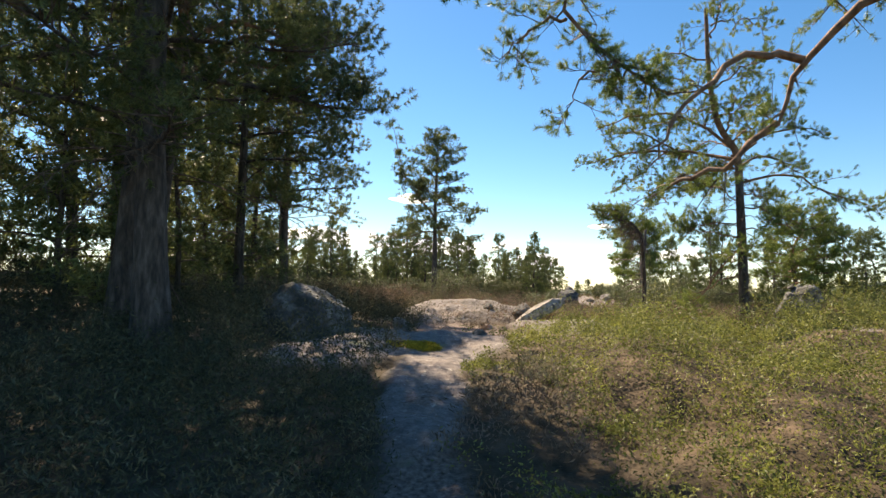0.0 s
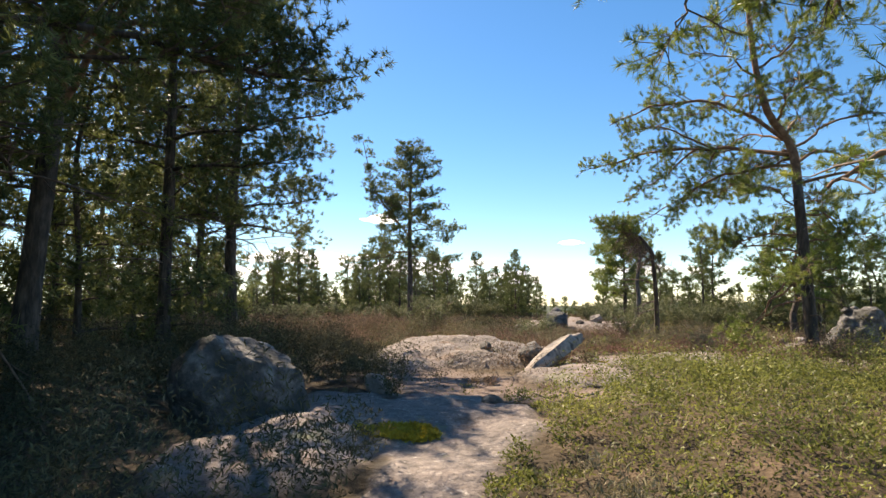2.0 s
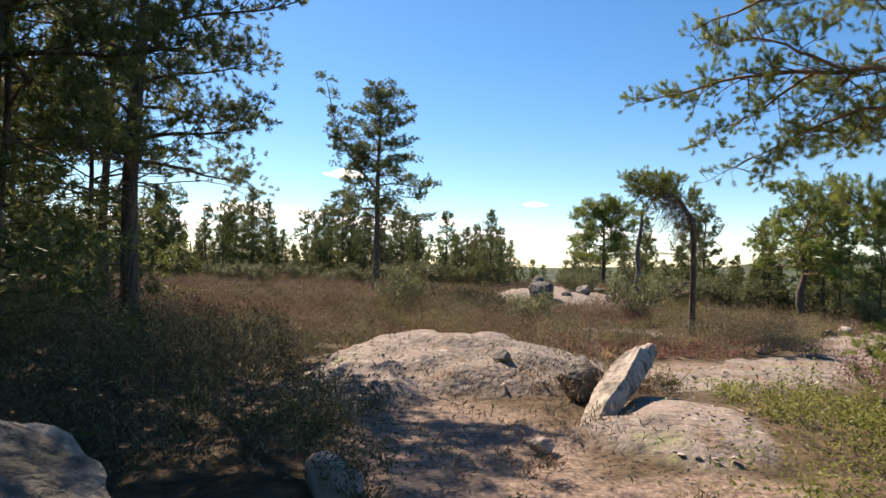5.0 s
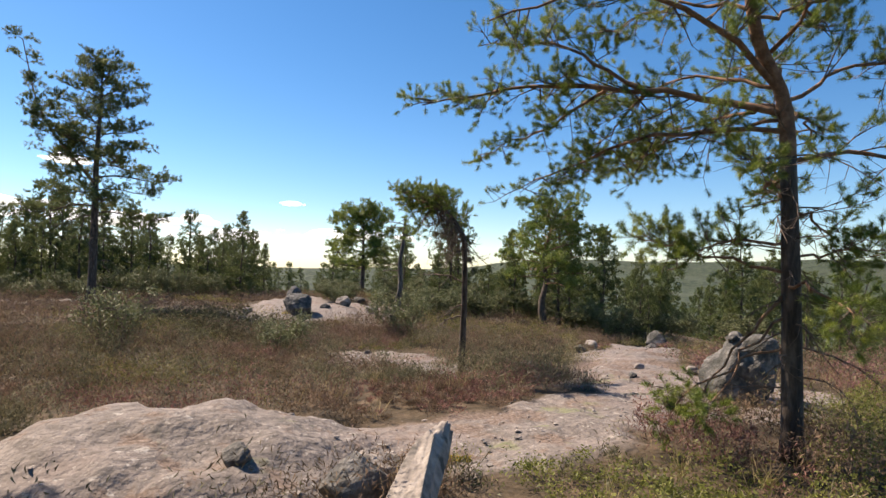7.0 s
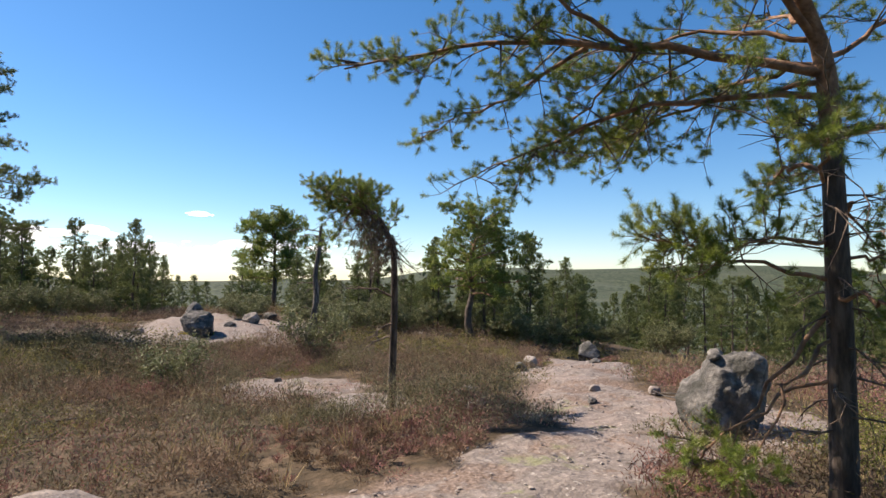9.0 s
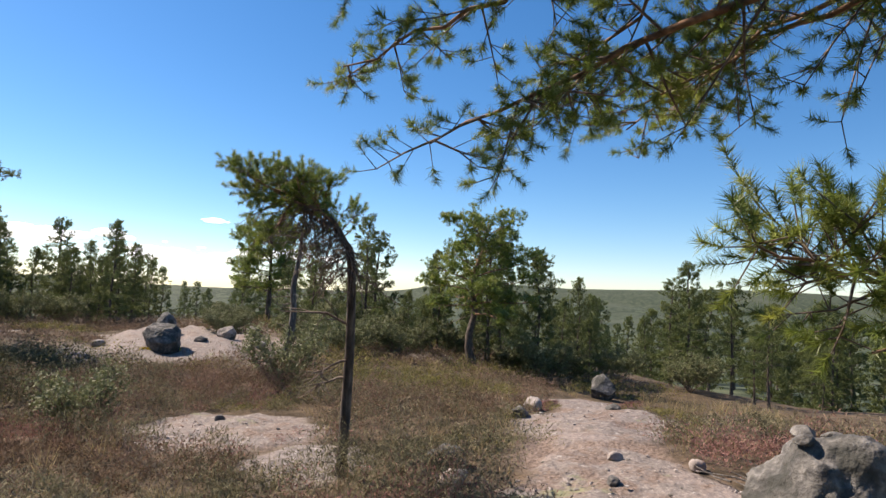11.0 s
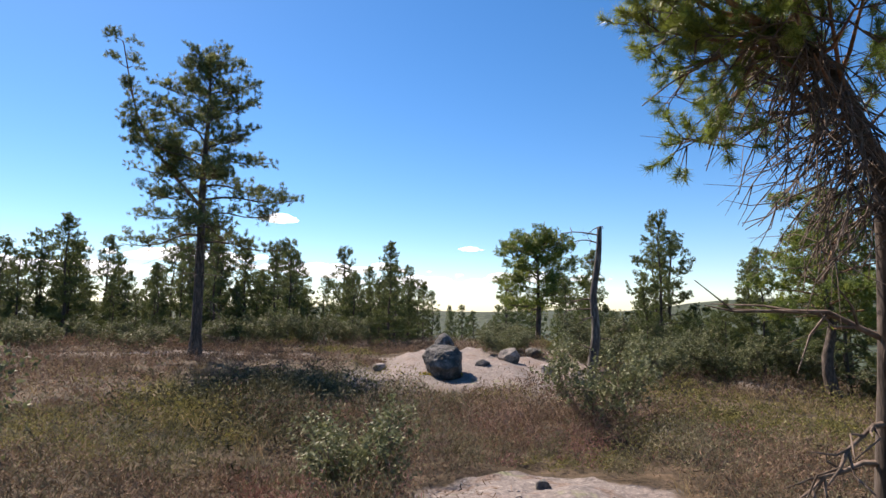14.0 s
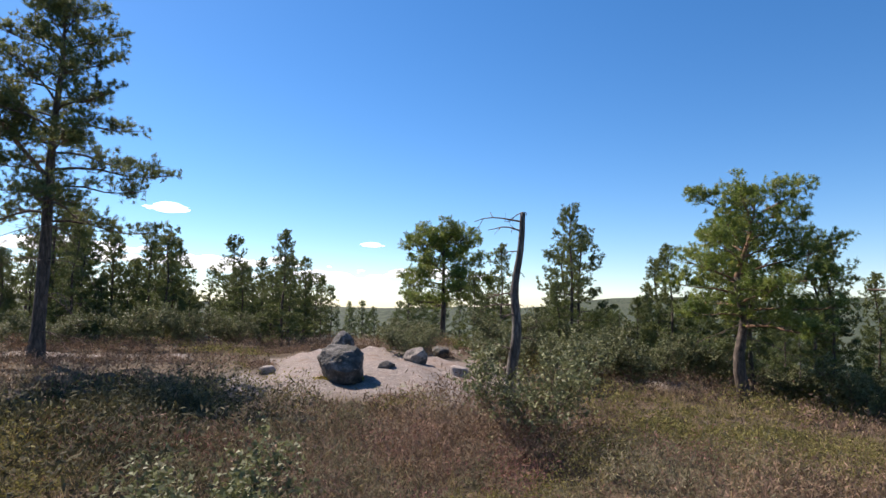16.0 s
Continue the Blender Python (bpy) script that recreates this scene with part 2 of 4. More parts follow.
# bare rock: centre x, y, half-lengths, turn in degrees, dome height
OUTCROPS = [
    (-0.35, 5.3, 0.4, 1.5, 0, 0.0), (-1.3, 6.05, 0.8, 0.6, 10, 0.0), (-0.75, 6.95, 1.25, 1.15, 0, 0.03), (-0.05, 11.8, 1.75, 1.45, 15, 0.36), (1.35, 9.45, 0.75, 0.75, 20, 0.08),
    (2.5, 11.4, 1.6, 0.75, 0, 0.0), (1.3, 11.7, 1.1, 0.9, 0, 0.05), (-0.9, 10.9, 0.9, 0.7, 0, 0.0), (4.2, 12.0, 1.4, 0.85, 20, 0.0), (6.2, 13.5, 1.5, 1.2, 40, 0.0), (8.2, 15.6, 1.5, 1.1, 45, 0.03),
    (10.2, 17.8, 1.6, 0.7, 45, 0.0), (3.9, 18.2, 1.3, 1.5, -20, 0.03), (4.3, 16.2, 0.9, 0.7, 0, 0.0), (5.6, 28.2, 3.4, 2.6, 10, 0.26),
    (5.2, 31.6, 2.6, 1.2, 0, 0.45), (-4.5, 32.4, 5.5, 0.9, -4, 0.1), (6.6, 11.9, 1.2, 1.0, 30, 0.02), (13.6, 28.0, 1.4, 0.8, 0, 0.25), (9.2, 32.8, 1.8, 1.1, 0, 0.2),
]
LITTER = [(6.2, 13.6, 0.7, 0.9, 40), (4.0, 12.2, 0.9, 0.35, 20), (8.4, 15.9, 0.7, 0.9, 45), (-0.1, 8.9, 0.75, 1.1, 0), (-0.4, 9.9, 0.8, 0.6, 0), (0.9, 8.2, 0.7, 0.5, 0), (2.5, 11.9, 1.0, 0.5, 0), (-0.25, 2.5, 0.35, 1.8, 0), (7.0, 14.6, 1.2, 1.0, 40), (6.3, 29.0, 1.5, 0.6, 0), (6.9, 27.2, 0.9, 0.5, 20), (4.4, 30.2, 1.2, 0.5, 0), (3.4, 27.4, 0.8, 0.5, 0), (4.2, 17.6, 0.8, 0.7, 0), (9.0, 16.6, 0.8, 0.5, 45)]


def blob(x, y, cx, cy, rx, ry, turn, ragged=None):
    a = radians(turn)
    u, v = (x - cx) * math.cos(a) + (y - cy) * math.sin(a), -(x - cx) * math.sin(a) + (y - cy) * math.cos(a)
    return np.sqrt((u / rx) ** 2 + (v / ry) ** 2) + (0.22 * fractal(x * 1.3, y * 1.3, 5, 4) if ragged is None else ragged)


def rock_share(x, y):
    edge = 0.22 * fractal(x * 1.3, y * 1.3, 5, 4)
    return np.max([1 - ss(blob(x, y, *o[:5], edge), 0.88, 1.04) for o in OUTCROPS], axis=0)


def litter_share(x, y):
    edge = 0.22 * fractal(x * 1.3, y * 1.3, 9, 4)
    return np.max([1 - ss(blob(x, y, *o, edge), 0.7, 1.15) for o in LITTER], axis=0)


def H(x, y):
    """Height of the ground."""
    x, y = np.asarray(x, float), np.asarray(y, float)
    z = 0.1 + 0.88 * ss(y, 0.5, 7.2)
    z = z - 0.38 * ss(y, 14.5, 20.5) * ss(x, -2, 3.5) * (1 - 0.8 * ss(y, 24, 31))
    z = z + 0.45 * ss(-x, 2.2, 6.5) * (1 - ss(y, 9, 17))
    z = z - 0.75 * ss(x, 9, 17) - 5 * ss(x, 18, 46) - 9 * ss(x, 45, 150)
    z = z - 2.2 * ss(y, 40, 75) - 12 * ss(y, 75, 320) - 5 * ss(-x, 40, 200) - 3 * ss(-y, 20, 90)
    far = ss(np.hypot(x, y), 350, 1500)
    z = z + far * (14 + 22 * fractal(x / 620, y / 620, 3, 4))
    z = z + 78 * np.exp(-(((x - 2300) / 800) ** 2) - ((y - 1250) / 700) ** 2) + 45 * np.exp(-(((x - 1500) / 500) ** 2) - ((y - 1900) / 500) ** 2)
    edge = 0.22 * fractal(x * 1.3, y * 1.3, 5, 4)
    for cx, cy, rx, ry, turn, dome in OUTCROPS:
        if dome:
            z = z + dome * (1 - ss(blob(x, y, cx, cy, rx, ry, turn, edge), 0.1, 1.15))
    z = z - 0.25 * np.exp(-(((x - 4.2) / 2.2) ** 2) - ((y - 15.6) / 1.7) ** 2)
    near = 1 - ss(np.hypot(x - 3, y - 12), 25, 60)
    z = z + 0.17 * ss(x, 0.6, 1.6) * (1 - ss(y, 7.5, 9.5)) * fractal(x * 0.9, y * 0.9, 61, 2)
    return z + near * (0.05 * fractal(x * 0.7, y * 0.7, 21, 3) + 0.018 * fractal(x * 3.1, y * 3.1, 33, 3))


def at(x, y, dz=0.0):
    return (x, y, float(H(x, y)) + dz)


def spread(lo, hi, step, far, growth=1.13):
    v = list(np.arange(lo, hi, step))
    s = step
    while v[-1] < far:
        s *= growth
        v.append(v[-1] + s)
    s = step
    while v[0] > -far:
        s *= growth
        v.insert(0, v[0] - s)
    return np.array(v)


def build_ground():
    xs, ys = spread(-5, 10, 0.075, 4200), spread(1, 21, 0.085, 4200)
    gx, gy = np.meshgrid(xs, ys)
    gz = H(gx, gy)
    i = np.arange(len(xs) * len(ys)).reshape(len(ys), len(xs))
    f = np.stack([i[:-1, :-1], i[:-1, 1:], i[1:, 1:], i[1:, :-1]], -1).reshape(-1, 4)
    rk, li = rock_share(gx, gy), litter_share(gx, gy)
    gz = gz + rk * (0.028 * fractal(gx * 1.6, gy * 2.4, 41, 3) + 0.011 * np.abs(fractal(gx * 5.5, gy * 7.0, 47, 3)) + 0.02 * np.floor(2.2 * fractal(gx * 0.9 + 0.5 * gy, gy * 0.9, 43, 3)) / 2.2) - (1 - rk) * 0.03
    gz = gz + ss(np.hypot(gx - 3, gy - 12), 60, 120) * 2.0 * fractal(gx * 0.13, gy * 0.13, 51, 3)
    me = mesh_of("ground", np.stack([gx, gy, gz], -1).reshape(-1, 3), f, M_GROUND, True)
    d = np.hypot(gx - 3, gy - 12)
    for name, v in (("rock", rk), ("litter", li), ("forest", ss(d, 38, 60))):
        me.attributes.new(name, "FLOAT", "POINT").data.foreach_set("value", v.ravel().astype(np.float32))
    tagged(new("ground", me), "heath ground of bare granite, dry litter and dark soil", "ground", kind="structure")


build_ground()


def tube(path, radii, sides=6, cap=True):
    path, radii = np.asarray(path, float), np.asarray(radii, float)
    if cap and radii[-1] > 0.03:
        first, last = path[0] - path[1], path[-1] - path[-2]
        path = np.concatenate([[path[0] + 0.03 * first], path, [path[-1] + 0.03 * last]])
        radii = np.concatenate([[0.002], radii, [0.002]])
    t = np.gradient(path, axis=0)
    t /= np.linalg.norm(t, axis=1, keepdims=True) + 1e-9
    ref = np.where(np.abs(t[:, 2:3]) > 0.9, np.array([[1.0, 0, 0]]), np.array([[0, 0, 1.0]]))
    ref = np.broadcast_to(ref[0], t.shape) if len(path) < 3 else np.broadcast_to(np.array([0.31, 0.95, 0.05]) if abs(t[:, 2]).mean() > 0.6 else np.array([0.05, 0.08, 1.0]), t.shape)
    u = np.cross(t, ref)
    u /= np.linalg.norm(u, axis=1, keepdims=True) + 1e-9
    v = np.cross(t, u)
    a = np.arange(sides) * 2 * math.pi / sides
    ring = path[:, None] + radii[:, None, None] * (u[:, None] * np.cos(a)[None, :, None] + v[:, None] * np.sin(a)[None, :, None])
    k = np.arange(len(path) * sides).reshape(len(path), sides)
    f = np.stack([k[:-1], np.roll(k[:-1], -1, 1), np.roll(k[1:], -1, 1), k[1:]], -1).reshape(-1, 4)
    return ring.reshape(-1, 3), f


def join(pieces):
    vs, fs, n = [], [], 0
    for v, f in pieces:
        vs.append(v)
        fs.append(f + n)
        n += len(v)
    return np.concatenate(vs), np.concatenate(fs)


def smooth_path(points, n):
    """A rounded line through a few points."""
    p = np.asarray(points, float)
    p = np.concatenate([[2 * p[0] - p[1]], p, [2 * p[-1] - p[-2]]])
    out = []
    for t in np.linspace(0, len(p) - 3 - 1e-6, n):
        i, f = int(t), t - int(t)
        a, b, c, d = p[i : i + 4]
        out.append(0.5 * (2 * b + (c - a) * f + (2 * a - 5 * b + 4 * c - d) * f * f + (3 * b - a - 3 * c + d) * f**3))
    return np.array(out)


def needles(rng, pos, dirs, count, shoot, length, width, spread_deg=45):
    """Thin needles round shoots that start at pos and run along dirs."""
    n = len(pos)
    p, d = np.repeat(pos, count, 0), np.repeat(dirs, count, 0)
    d = d / (np.linalg.norm(d, axis=1, keepdims=True) + 1e-9)
    r = rng.normal(size=p.shape)
    r -= d * (r * d).sum(1, keepdims=True)
    r /= np.linalg.norm(r, axis=1, keepdims=True) + 1e-9
    a = np.radians(spread_deg) * rng.uniform(0.55, 1.25, (len(p), 1))
    base = p + d * shoot * rng.uniform(0, 1, (len(p), 1))
    tip_dir = d * np.cos(a) + r * np.sin(a)
    tip = base + tip_dir * length * rng.uniform(0.75, 1.15, (len(p), 1))
    side = np.cross(tip_dir, r + 0.3 * rng.normal(size=p.shape))
    side /= np.linalg.norm(side, axis=1, keepdims=True) + 1e-9
    v = np.stack([base - side * width / 2, base + side * width / 2, tip], 1).reshape(-1, 3)
    return v, np.arange(len(v)).reshape(-1, 3)


class Boughs:
    """Collects the wood of limbs and twigs and the shoots at their ends."""

    def __init__(self, seed, extra=2, puff=0.07, sides=6, stalks=False):
        self.extra, self.puff, self.sides, self.stalks = extra, puff, sides, stalks
        self.rng, self.limbs, self.twigs, self.pos, self.dirs = np.random.default_rng(seed), [], [], [], []

    def limb(self, path, r, twig_len, twigs_per_m, shoots=4, start=0.3, hang=0.0, own=True, flat=0.5, bare=0.0):
        rng = self.rng
        path = np.asarray(path, float)
        n = len(path)
        rad = r * np.linspace(1, 0.22, n)
        if own:
            self.limbs.append(tube(path, rad, self.sides))
        else:
            self.twigs.append(tube(path, rad, 4))
        length = np.linalg.norm(np.diff(path, axis=0), axis=1).sum()
        k = max(2, int(length * twigs_per_m))
        for f in np.sort(rng.uniform(start, 1, k)):
            x = f * (n - 1)
            i = min(int(x), n - 2)
            p = path[i] + (path[i + 1] - path[i]) * (x - i)
            along = path[i + 1] - path[i]
            along = along / np.linalg.norm(along)
            side = rng.normal(size=3) * (1, 1, flat)
            d = along * rng.uniform(0.25, 0.9) + side * 0.75 + np.array([0, 0, 0.25 - hang])
            d /= np.linalg.norm(d)
            tl = twig_len * rng.uniform(0.5, 1.2) * (1.15 - 0.6 * f)
            q = p + d * tl * 0.55
            e = q + (d + np.array([0, 0, rng.uniform(-0.1, 0.35) - hang * 0.6])) * tl * 0.45
            self.twigs.append(tube(np.array([p, q, e]), np.array([0.3, 0.2, 0.1]) * r * 0.9 + 0.0015, 3))
            if rng.uniform() < bare:
                continue
            for s in np.linspace(0.4, 1.0, shoots):
                b = p + (q - p) * min(1, s / 0.55) if s < 0.55 else q + (e - q) * (s - 0.55) / 0.45
                for j in range(1 + self.extra):
                    sd = d * 0.75 + rng.normal(size=3) * (0.3 if j == 0 and s == 1.0 else 0.62) + np.array([0, 0, 0.4 - 0.4 * hang])
                    sd /= np.linalg.norm(sd)
                    g = b + sd * self.puff * rng.uniform(0.5, 1.8)
                    if self.stalks:
                        self.twigs.append(tube(np.array([b, g]), np.array([0.0032, 0.0022]), 3, False))
                    self.pos.append(g)
                    self.dirs.append(sd + np.array([0, 0, 0.25]))

    def dead(self, p, d, length, r, forks=3):
        """A bare twig that droops and forks."""
        rng = self.rng
        p, d = np.asarray(p, float), np.asarray(d, float)
        q = [p]
        for s in range(5):
            d = d + np.array([0, 0, -0.14]) + rng.normal(size=3) * 0.16
            d /= np.linalg.norm(d)
            q.append(q[-1] + d * length / 5)
        self.twigs.append(tube(q, np.linspace(r, r * 0.3, 6), 4))
        for _ in range(forks):
            i = rng.integers(1, 5)
            e = d + rng.normal(size=3) * 0.6
            e /= np.linalg.norm(e)
            self.twigs.append(tube([q[i], q[i] + e * length * 0.18, q[i] + (e + rng.normal(size=3) * 0.3) * length * 0.36], [r * 0.5, r * 0.35, r * 0.15], 3))

    def build(self, tree, count, shoot, length, width, mat, wood=None, spread_deg=45, single=True):
        if single:
            for v, f in self.limbs:
                part("limb", mesh_of("limb", v, f, wood or M_BARKUP, True), tree)
            if self.twigs:
                tagged(part("twig_work", mesh_of("twig_work", *join(self.twigs), M_TWIG, True), tree), kind="stuff")
        else:
            tagged(part("branch_work", mesh_of("branch_work", *join(self.limbs), wood or M_BARK, True), tree), kind="stuff")
        if self.pos:
            v, f = needles(self.rng, np.array(self.pos), np.array(self.dirs), count, shoot, length, width, spread_deg)
            part("crown", mesh_of("crown", v, f, mat), tree)


def trunk(tree, points, r0, r1, n=14, sides=12, mat=None, flare=1.35, upper=None, split=0.6):
    p = smooth_path(points, n)
    f = np.linspace(0, 1, n)
    rad = r0 + (r1 - r0) * f**0.9
    rad[0] *= flare
    rad = rad * (1 + 0.06 * lattice(f * 9, f * 0 + r0 * 100, 3))
    if upper:
        k = int(n * split)
        part("trunk", mesh_of("trunk", *tube(p[: k + 1], rad[: k + 1], sides), mat or M_BARK, True), tree)
        part("upper_trunk", mesh_of("upper_trunk", *tube(p[k:], rad[k:] * 1.01, sides), upper, True), tree, "flaking orange upper trunk")
    else:
        part("trunk", mesh_of("trunk", *tube(p, rad, sides), mat or M_BARK, True), tree)
    return p


def pine(name, xy, height, label, seed, lean=(0, 0), r0=0.12, crown_from=0.35, reach=1.4, limbs=18, twig=0.5, twigs_per_m=5, shoots=3, count=12, shoot=0.1, length=0.12, width=0.016,
         mat=None, shape=0.8, group="", droop=0.12, sides=8, flat=0.5, dead=4, base=None, upper=None, top=0.12, extra=2, puff=0.08, single=True, stem=None):
    """A pine or spruce; shape: how fast the reach shrinks towards the top."""
    rng = np.random.default_rng(seed)
    tree = thing(name, base or at(*xy, -0.08), label, "tree", group)
    pts = [(0, 0, 0)] + [(lean[0] * f + rng.normal() * 0.012 * height, lean[1] * f + rng.normal() * 0.012 * height, height * f) for f in (0.3, 0.6, 0.85, 1.0)]
    p = trunk(tree, stem or pts, r0, 0.012, 14, sides, upper=upper)
    b = Boughs(seed + 1, extra, puff, 6 if single else 3)
    az = rng.uniform(0, 6.28)
    for i in range(limbs):
        f = crown_from + (0.985 - crown_from) * (i + rng.uniform(-0.3, 0.3)) / limbs
        f = min(max(f, 0.05), 0.98)
        s = p[min(int(f * 13), 12)] + (p[min(int(f * 13) + 1, 13)] - p[min(int(f * 13), 12)]) * (f * 13 - int(f * 13))
        az += 2.4 + rng.uniform(-0.5, 0.5)
        g = (f - crown_from) / (1 - crown_from)
        L = reach * (top + (1 - top) * (1 - g) ** shape) * rng.uniform(0.65, 1.15)
        up = 0.1 + 0.7 * g
        d = np.array([math.cos(az), math.sin(az), up])
        path = [s]
        for k in range(5):
            d = d / np.linalg.norm(d)
            path.append(path[-1] + d * L / 5)
            d = d + np.array([rng.normal() * 0.14, rng.normal() * 0.14, -droop if k < 2 else droop * 0.9])
        b.limb(path, 0.008 + 0.011 * L, twig * (0.5 + 0.5 * L / reach), twigs_per_m, shoots, 0.22, 0, True, flat)
    for i in range(dead):
        f = rng.uniform(0.12, crown_from + 0.1)
        a = rng.uniform(0, 6.28)
        b.dead(p[int(f * 13)], (math.cos(a), math.sin(a), rng.uniform(-0.1, 0.3)), reach * rng.uniform(0.3, 0.7), 0.012)
    b.build(tree, count, shoot, length, width, mat or M_NEEDLE, M_BARKUP if upper else M_BARK, 72, single)
    return tree


def boulder(name, centre, size, label, seed, mat=None, turn=0, tilt=(0, 0), facets=14, category="boulder", rough=0.06, sub=5, group="", taper=0.0, m=None):
    """A stone: a ball cut by planes into facets, then roughened. centre: middle of its base."""
    rng = np.random.default_rng(seed)
    bm = bmesh.new()
    bmesh.ops.create_icosphere(bm, subdivisions=sub, radius=1)
    v = np.array([w.co for w in bm.verts])
    for _ in range(facets):
        n = rng.normal(size=3)
        n /= np.linalg.norm(n)
        over = np.maximum(v @ n - rng.uniform(0.58, 0.86), 0)
        v = v - over[:, None] * n
    v[:, 2] += 0.9 * np.maximum(-0.6 - v[:, 2], 0)
    grow = np.ones(len(v))
    for s, a in ((1.6, 1.0), (4.0, 0.6), (10, 0.3), (24, 0.16)):
        o = rng.uniform(0, 50, 3)
        grow += rough * a * np.array([noise.noise(Vector(w * s + o)) for w in v])
    v *= grow[:, None]
    v[:, 2] -= v[:, 2].min()
    v /= np.abs(v).max(0) * (1, 1, 0.5)
    v[:, :2] *= (1 - taper * v[:, 2:3] / 2)
    v *= np.array(size) / 2
    for w, c in zip(bm.verts, v):
        w.co = c
    me = bpy.data.meshes.new(name)
    bm.to_mesh(me)
    bm.free()
    me.polygons.foreach_set("use_smooth", np.full(len(me.polygons), True))
    me.materials.append(mat or M_BOULDER)
    ob = new(name, me)
    ob.matrix_world = m if m else pose(*centre, tilt[0], tilt[1], turn)
    return tagged(ob, label, category, group)

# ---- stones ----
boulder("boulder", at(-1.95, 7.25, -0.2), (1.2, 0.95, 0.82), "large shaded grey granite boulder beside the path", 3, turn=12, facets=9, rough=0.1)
foot, tip = Vector(at(0.66, 9.35, -0.04)), Vector((1.6, 10.62, 1.42))
slab = boulder("leaning_slab", foot, (0.27, 0.34, (tip - foot).length), "pale pointed granite slab leaning on stones", 8, M_PALE, facets=18, taper=0.2, rough=0.13,
               m=Matrix.Translation(foot) @ (tip - foot).to_track_quat("Z", "X").to_matrix().to_4x4())
boulder("propping_stone", at(0.95, 10.45, -0.05), (0.5, 0.42, 0.4), "dark lichen-covered stone beside the leaning slab", 12, turn=30)
boulder("propping_stone", at(1.2, 10.75, -0.05), (0.5, 0.36, 0.3), "pale stone under the leaning slab", 14, M_PALE, turn=10)
boulder("perched_boulder", at(4.35, 27.0, -0.05), (1.08, 1.0, 0.78), "dark angular boulder perched on the far outcrop", 22, turn=20, facets=26, rough=0.09)
boulder("upright_stone", at(4.85, 30.0, -0.05), (0.8, 0.6, 0.8), "pointed grey stone standing on the far outcrop", 25, turn=60)
boulder("block_stone", at(6.3, 28.3, -0.03), (0.55, 0.45, 0.4), "small pale block on the outcrop", 27, M_PALE, turn=15)
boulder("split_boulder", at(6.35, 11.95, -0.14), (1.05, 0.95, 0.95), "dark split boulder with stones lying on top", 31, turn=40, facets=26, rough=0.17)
for i, (x, y, s) in enumerate(((0.1, 7.3, 0.16), (0.25, 9.0, 0.13), (0.32, 11.0, 0.2), (-0.95, 8.3, 0.3), (5.5, 15.3, 0.36), (5.2, 14.7, 0.25), (7.9, 16.9, 0.28), (8.6, 17.4, 0.3), (9.4, 16.4, 0.2), (6.9, 14.2, 0.14), (6.2, 13.6, 0.12), (7.3, 13.5, 0.16), (4.0, 19.0, 0.17), (6.9, 27.2, 0.35), (5.4, 27.6, 0.3), (3.0, 29.0, 0.3), (8.0, 31.5, 0.5))):
    boulder("loose_stone", at(x, y, -0.15 * s), (s * 1.3, s, s * 0.7), "small weathered granite stone lying on the ground", 400 + i, M_ROCK if i % 2 else M_BOULDER, turn=37 * i, sub=3, category="stone", group="loose stones")
for i, (dx, dy, s) in enumerate(((-0.16, 0, 0.13), (0.03, 0.08, 0.17), (0.17, -0.04, 0.12))):
    boulder("top_stone", (6.35 + dx, 11.95 + dy, float(H(6.35, 11.95)) + 0.71), (s * 1.4, s, s * 0.6), "flat stone lying on the split boulder", 450 + i, M_BOULDER, turn=50 * i, sub=3, category="stone", group="stones on the boulder")
boulder("round_boulder", at(14.2, 20.9, -0.1), (0.98, 0.85, 0.72), "rounded grey boulder at the trail's edge", 35, M_BOULDER)

def debris(name, n, x0, x1, y0, y1, size, label, mat, seed):
    """Chips of stone strewn over the bare rock, as one mesh."""
    rng = np.random.default_rng(seed)
    x, y = rng.uniform(x0, x1, n), rng.uniform(y0, y1, n)
    keep = (rock_share(x, y) > 0.15) & (fractal(x * 0.8, y * 0.8, 97, 3) + rng.normal(size=n) * 0.3 > -0.1)
    x, y = x[keep], y[keep]
    bm = bmesh.new()
    bmesh.ops.create_icosphere(bm, subdivisions=1, radius=1)
    v0, f0 = np.array([w.co for w in bm.verts]), np.array([[w.index for w in f.verts] for f in bm.faces])
    bm.free()
    s = size * rng.uniform(0.3, 1.0, len(x)) ** 2
    v = v0[None] * (1 + 0.3 * rng.normal(size=(len(x), len(v0), 1))) * (s[:, None] * np.stack([rng.uniform(0.7, 1.4, len(x)), rng.uniform(0.7, 1.4, len(x)), rng.uniform(0.3, 0.6, len(x))], 1))[:, None, :]
    v = v + np.stack([x, y, H(x, y) + 0.008], -1)[:, None, :]
    f = f0[None] + (np.arange(len(x)) * len(v0))[:, None, None]
    tagged(new(name, mesh_of(name, v.reshape(-1, 3), f.reshape(-1, 3), mat)), label, "stone chips", kind="stuff")


debris("stone_chips", 7000, -2.5, 10, 8, 19, 0.024, "granite chips and grit strewn on bare rock", M_ROCK, 701)

# ---- near trees ----
rp = thing("pine_tree", at(4.48, 10.05, -0.1), "gnarled pine with long overhanging boughs and dead lower twigs", "tree")
o = np.array(rp.location)


def rel(*pts):
    return [np.array(q) - o for q in pts]


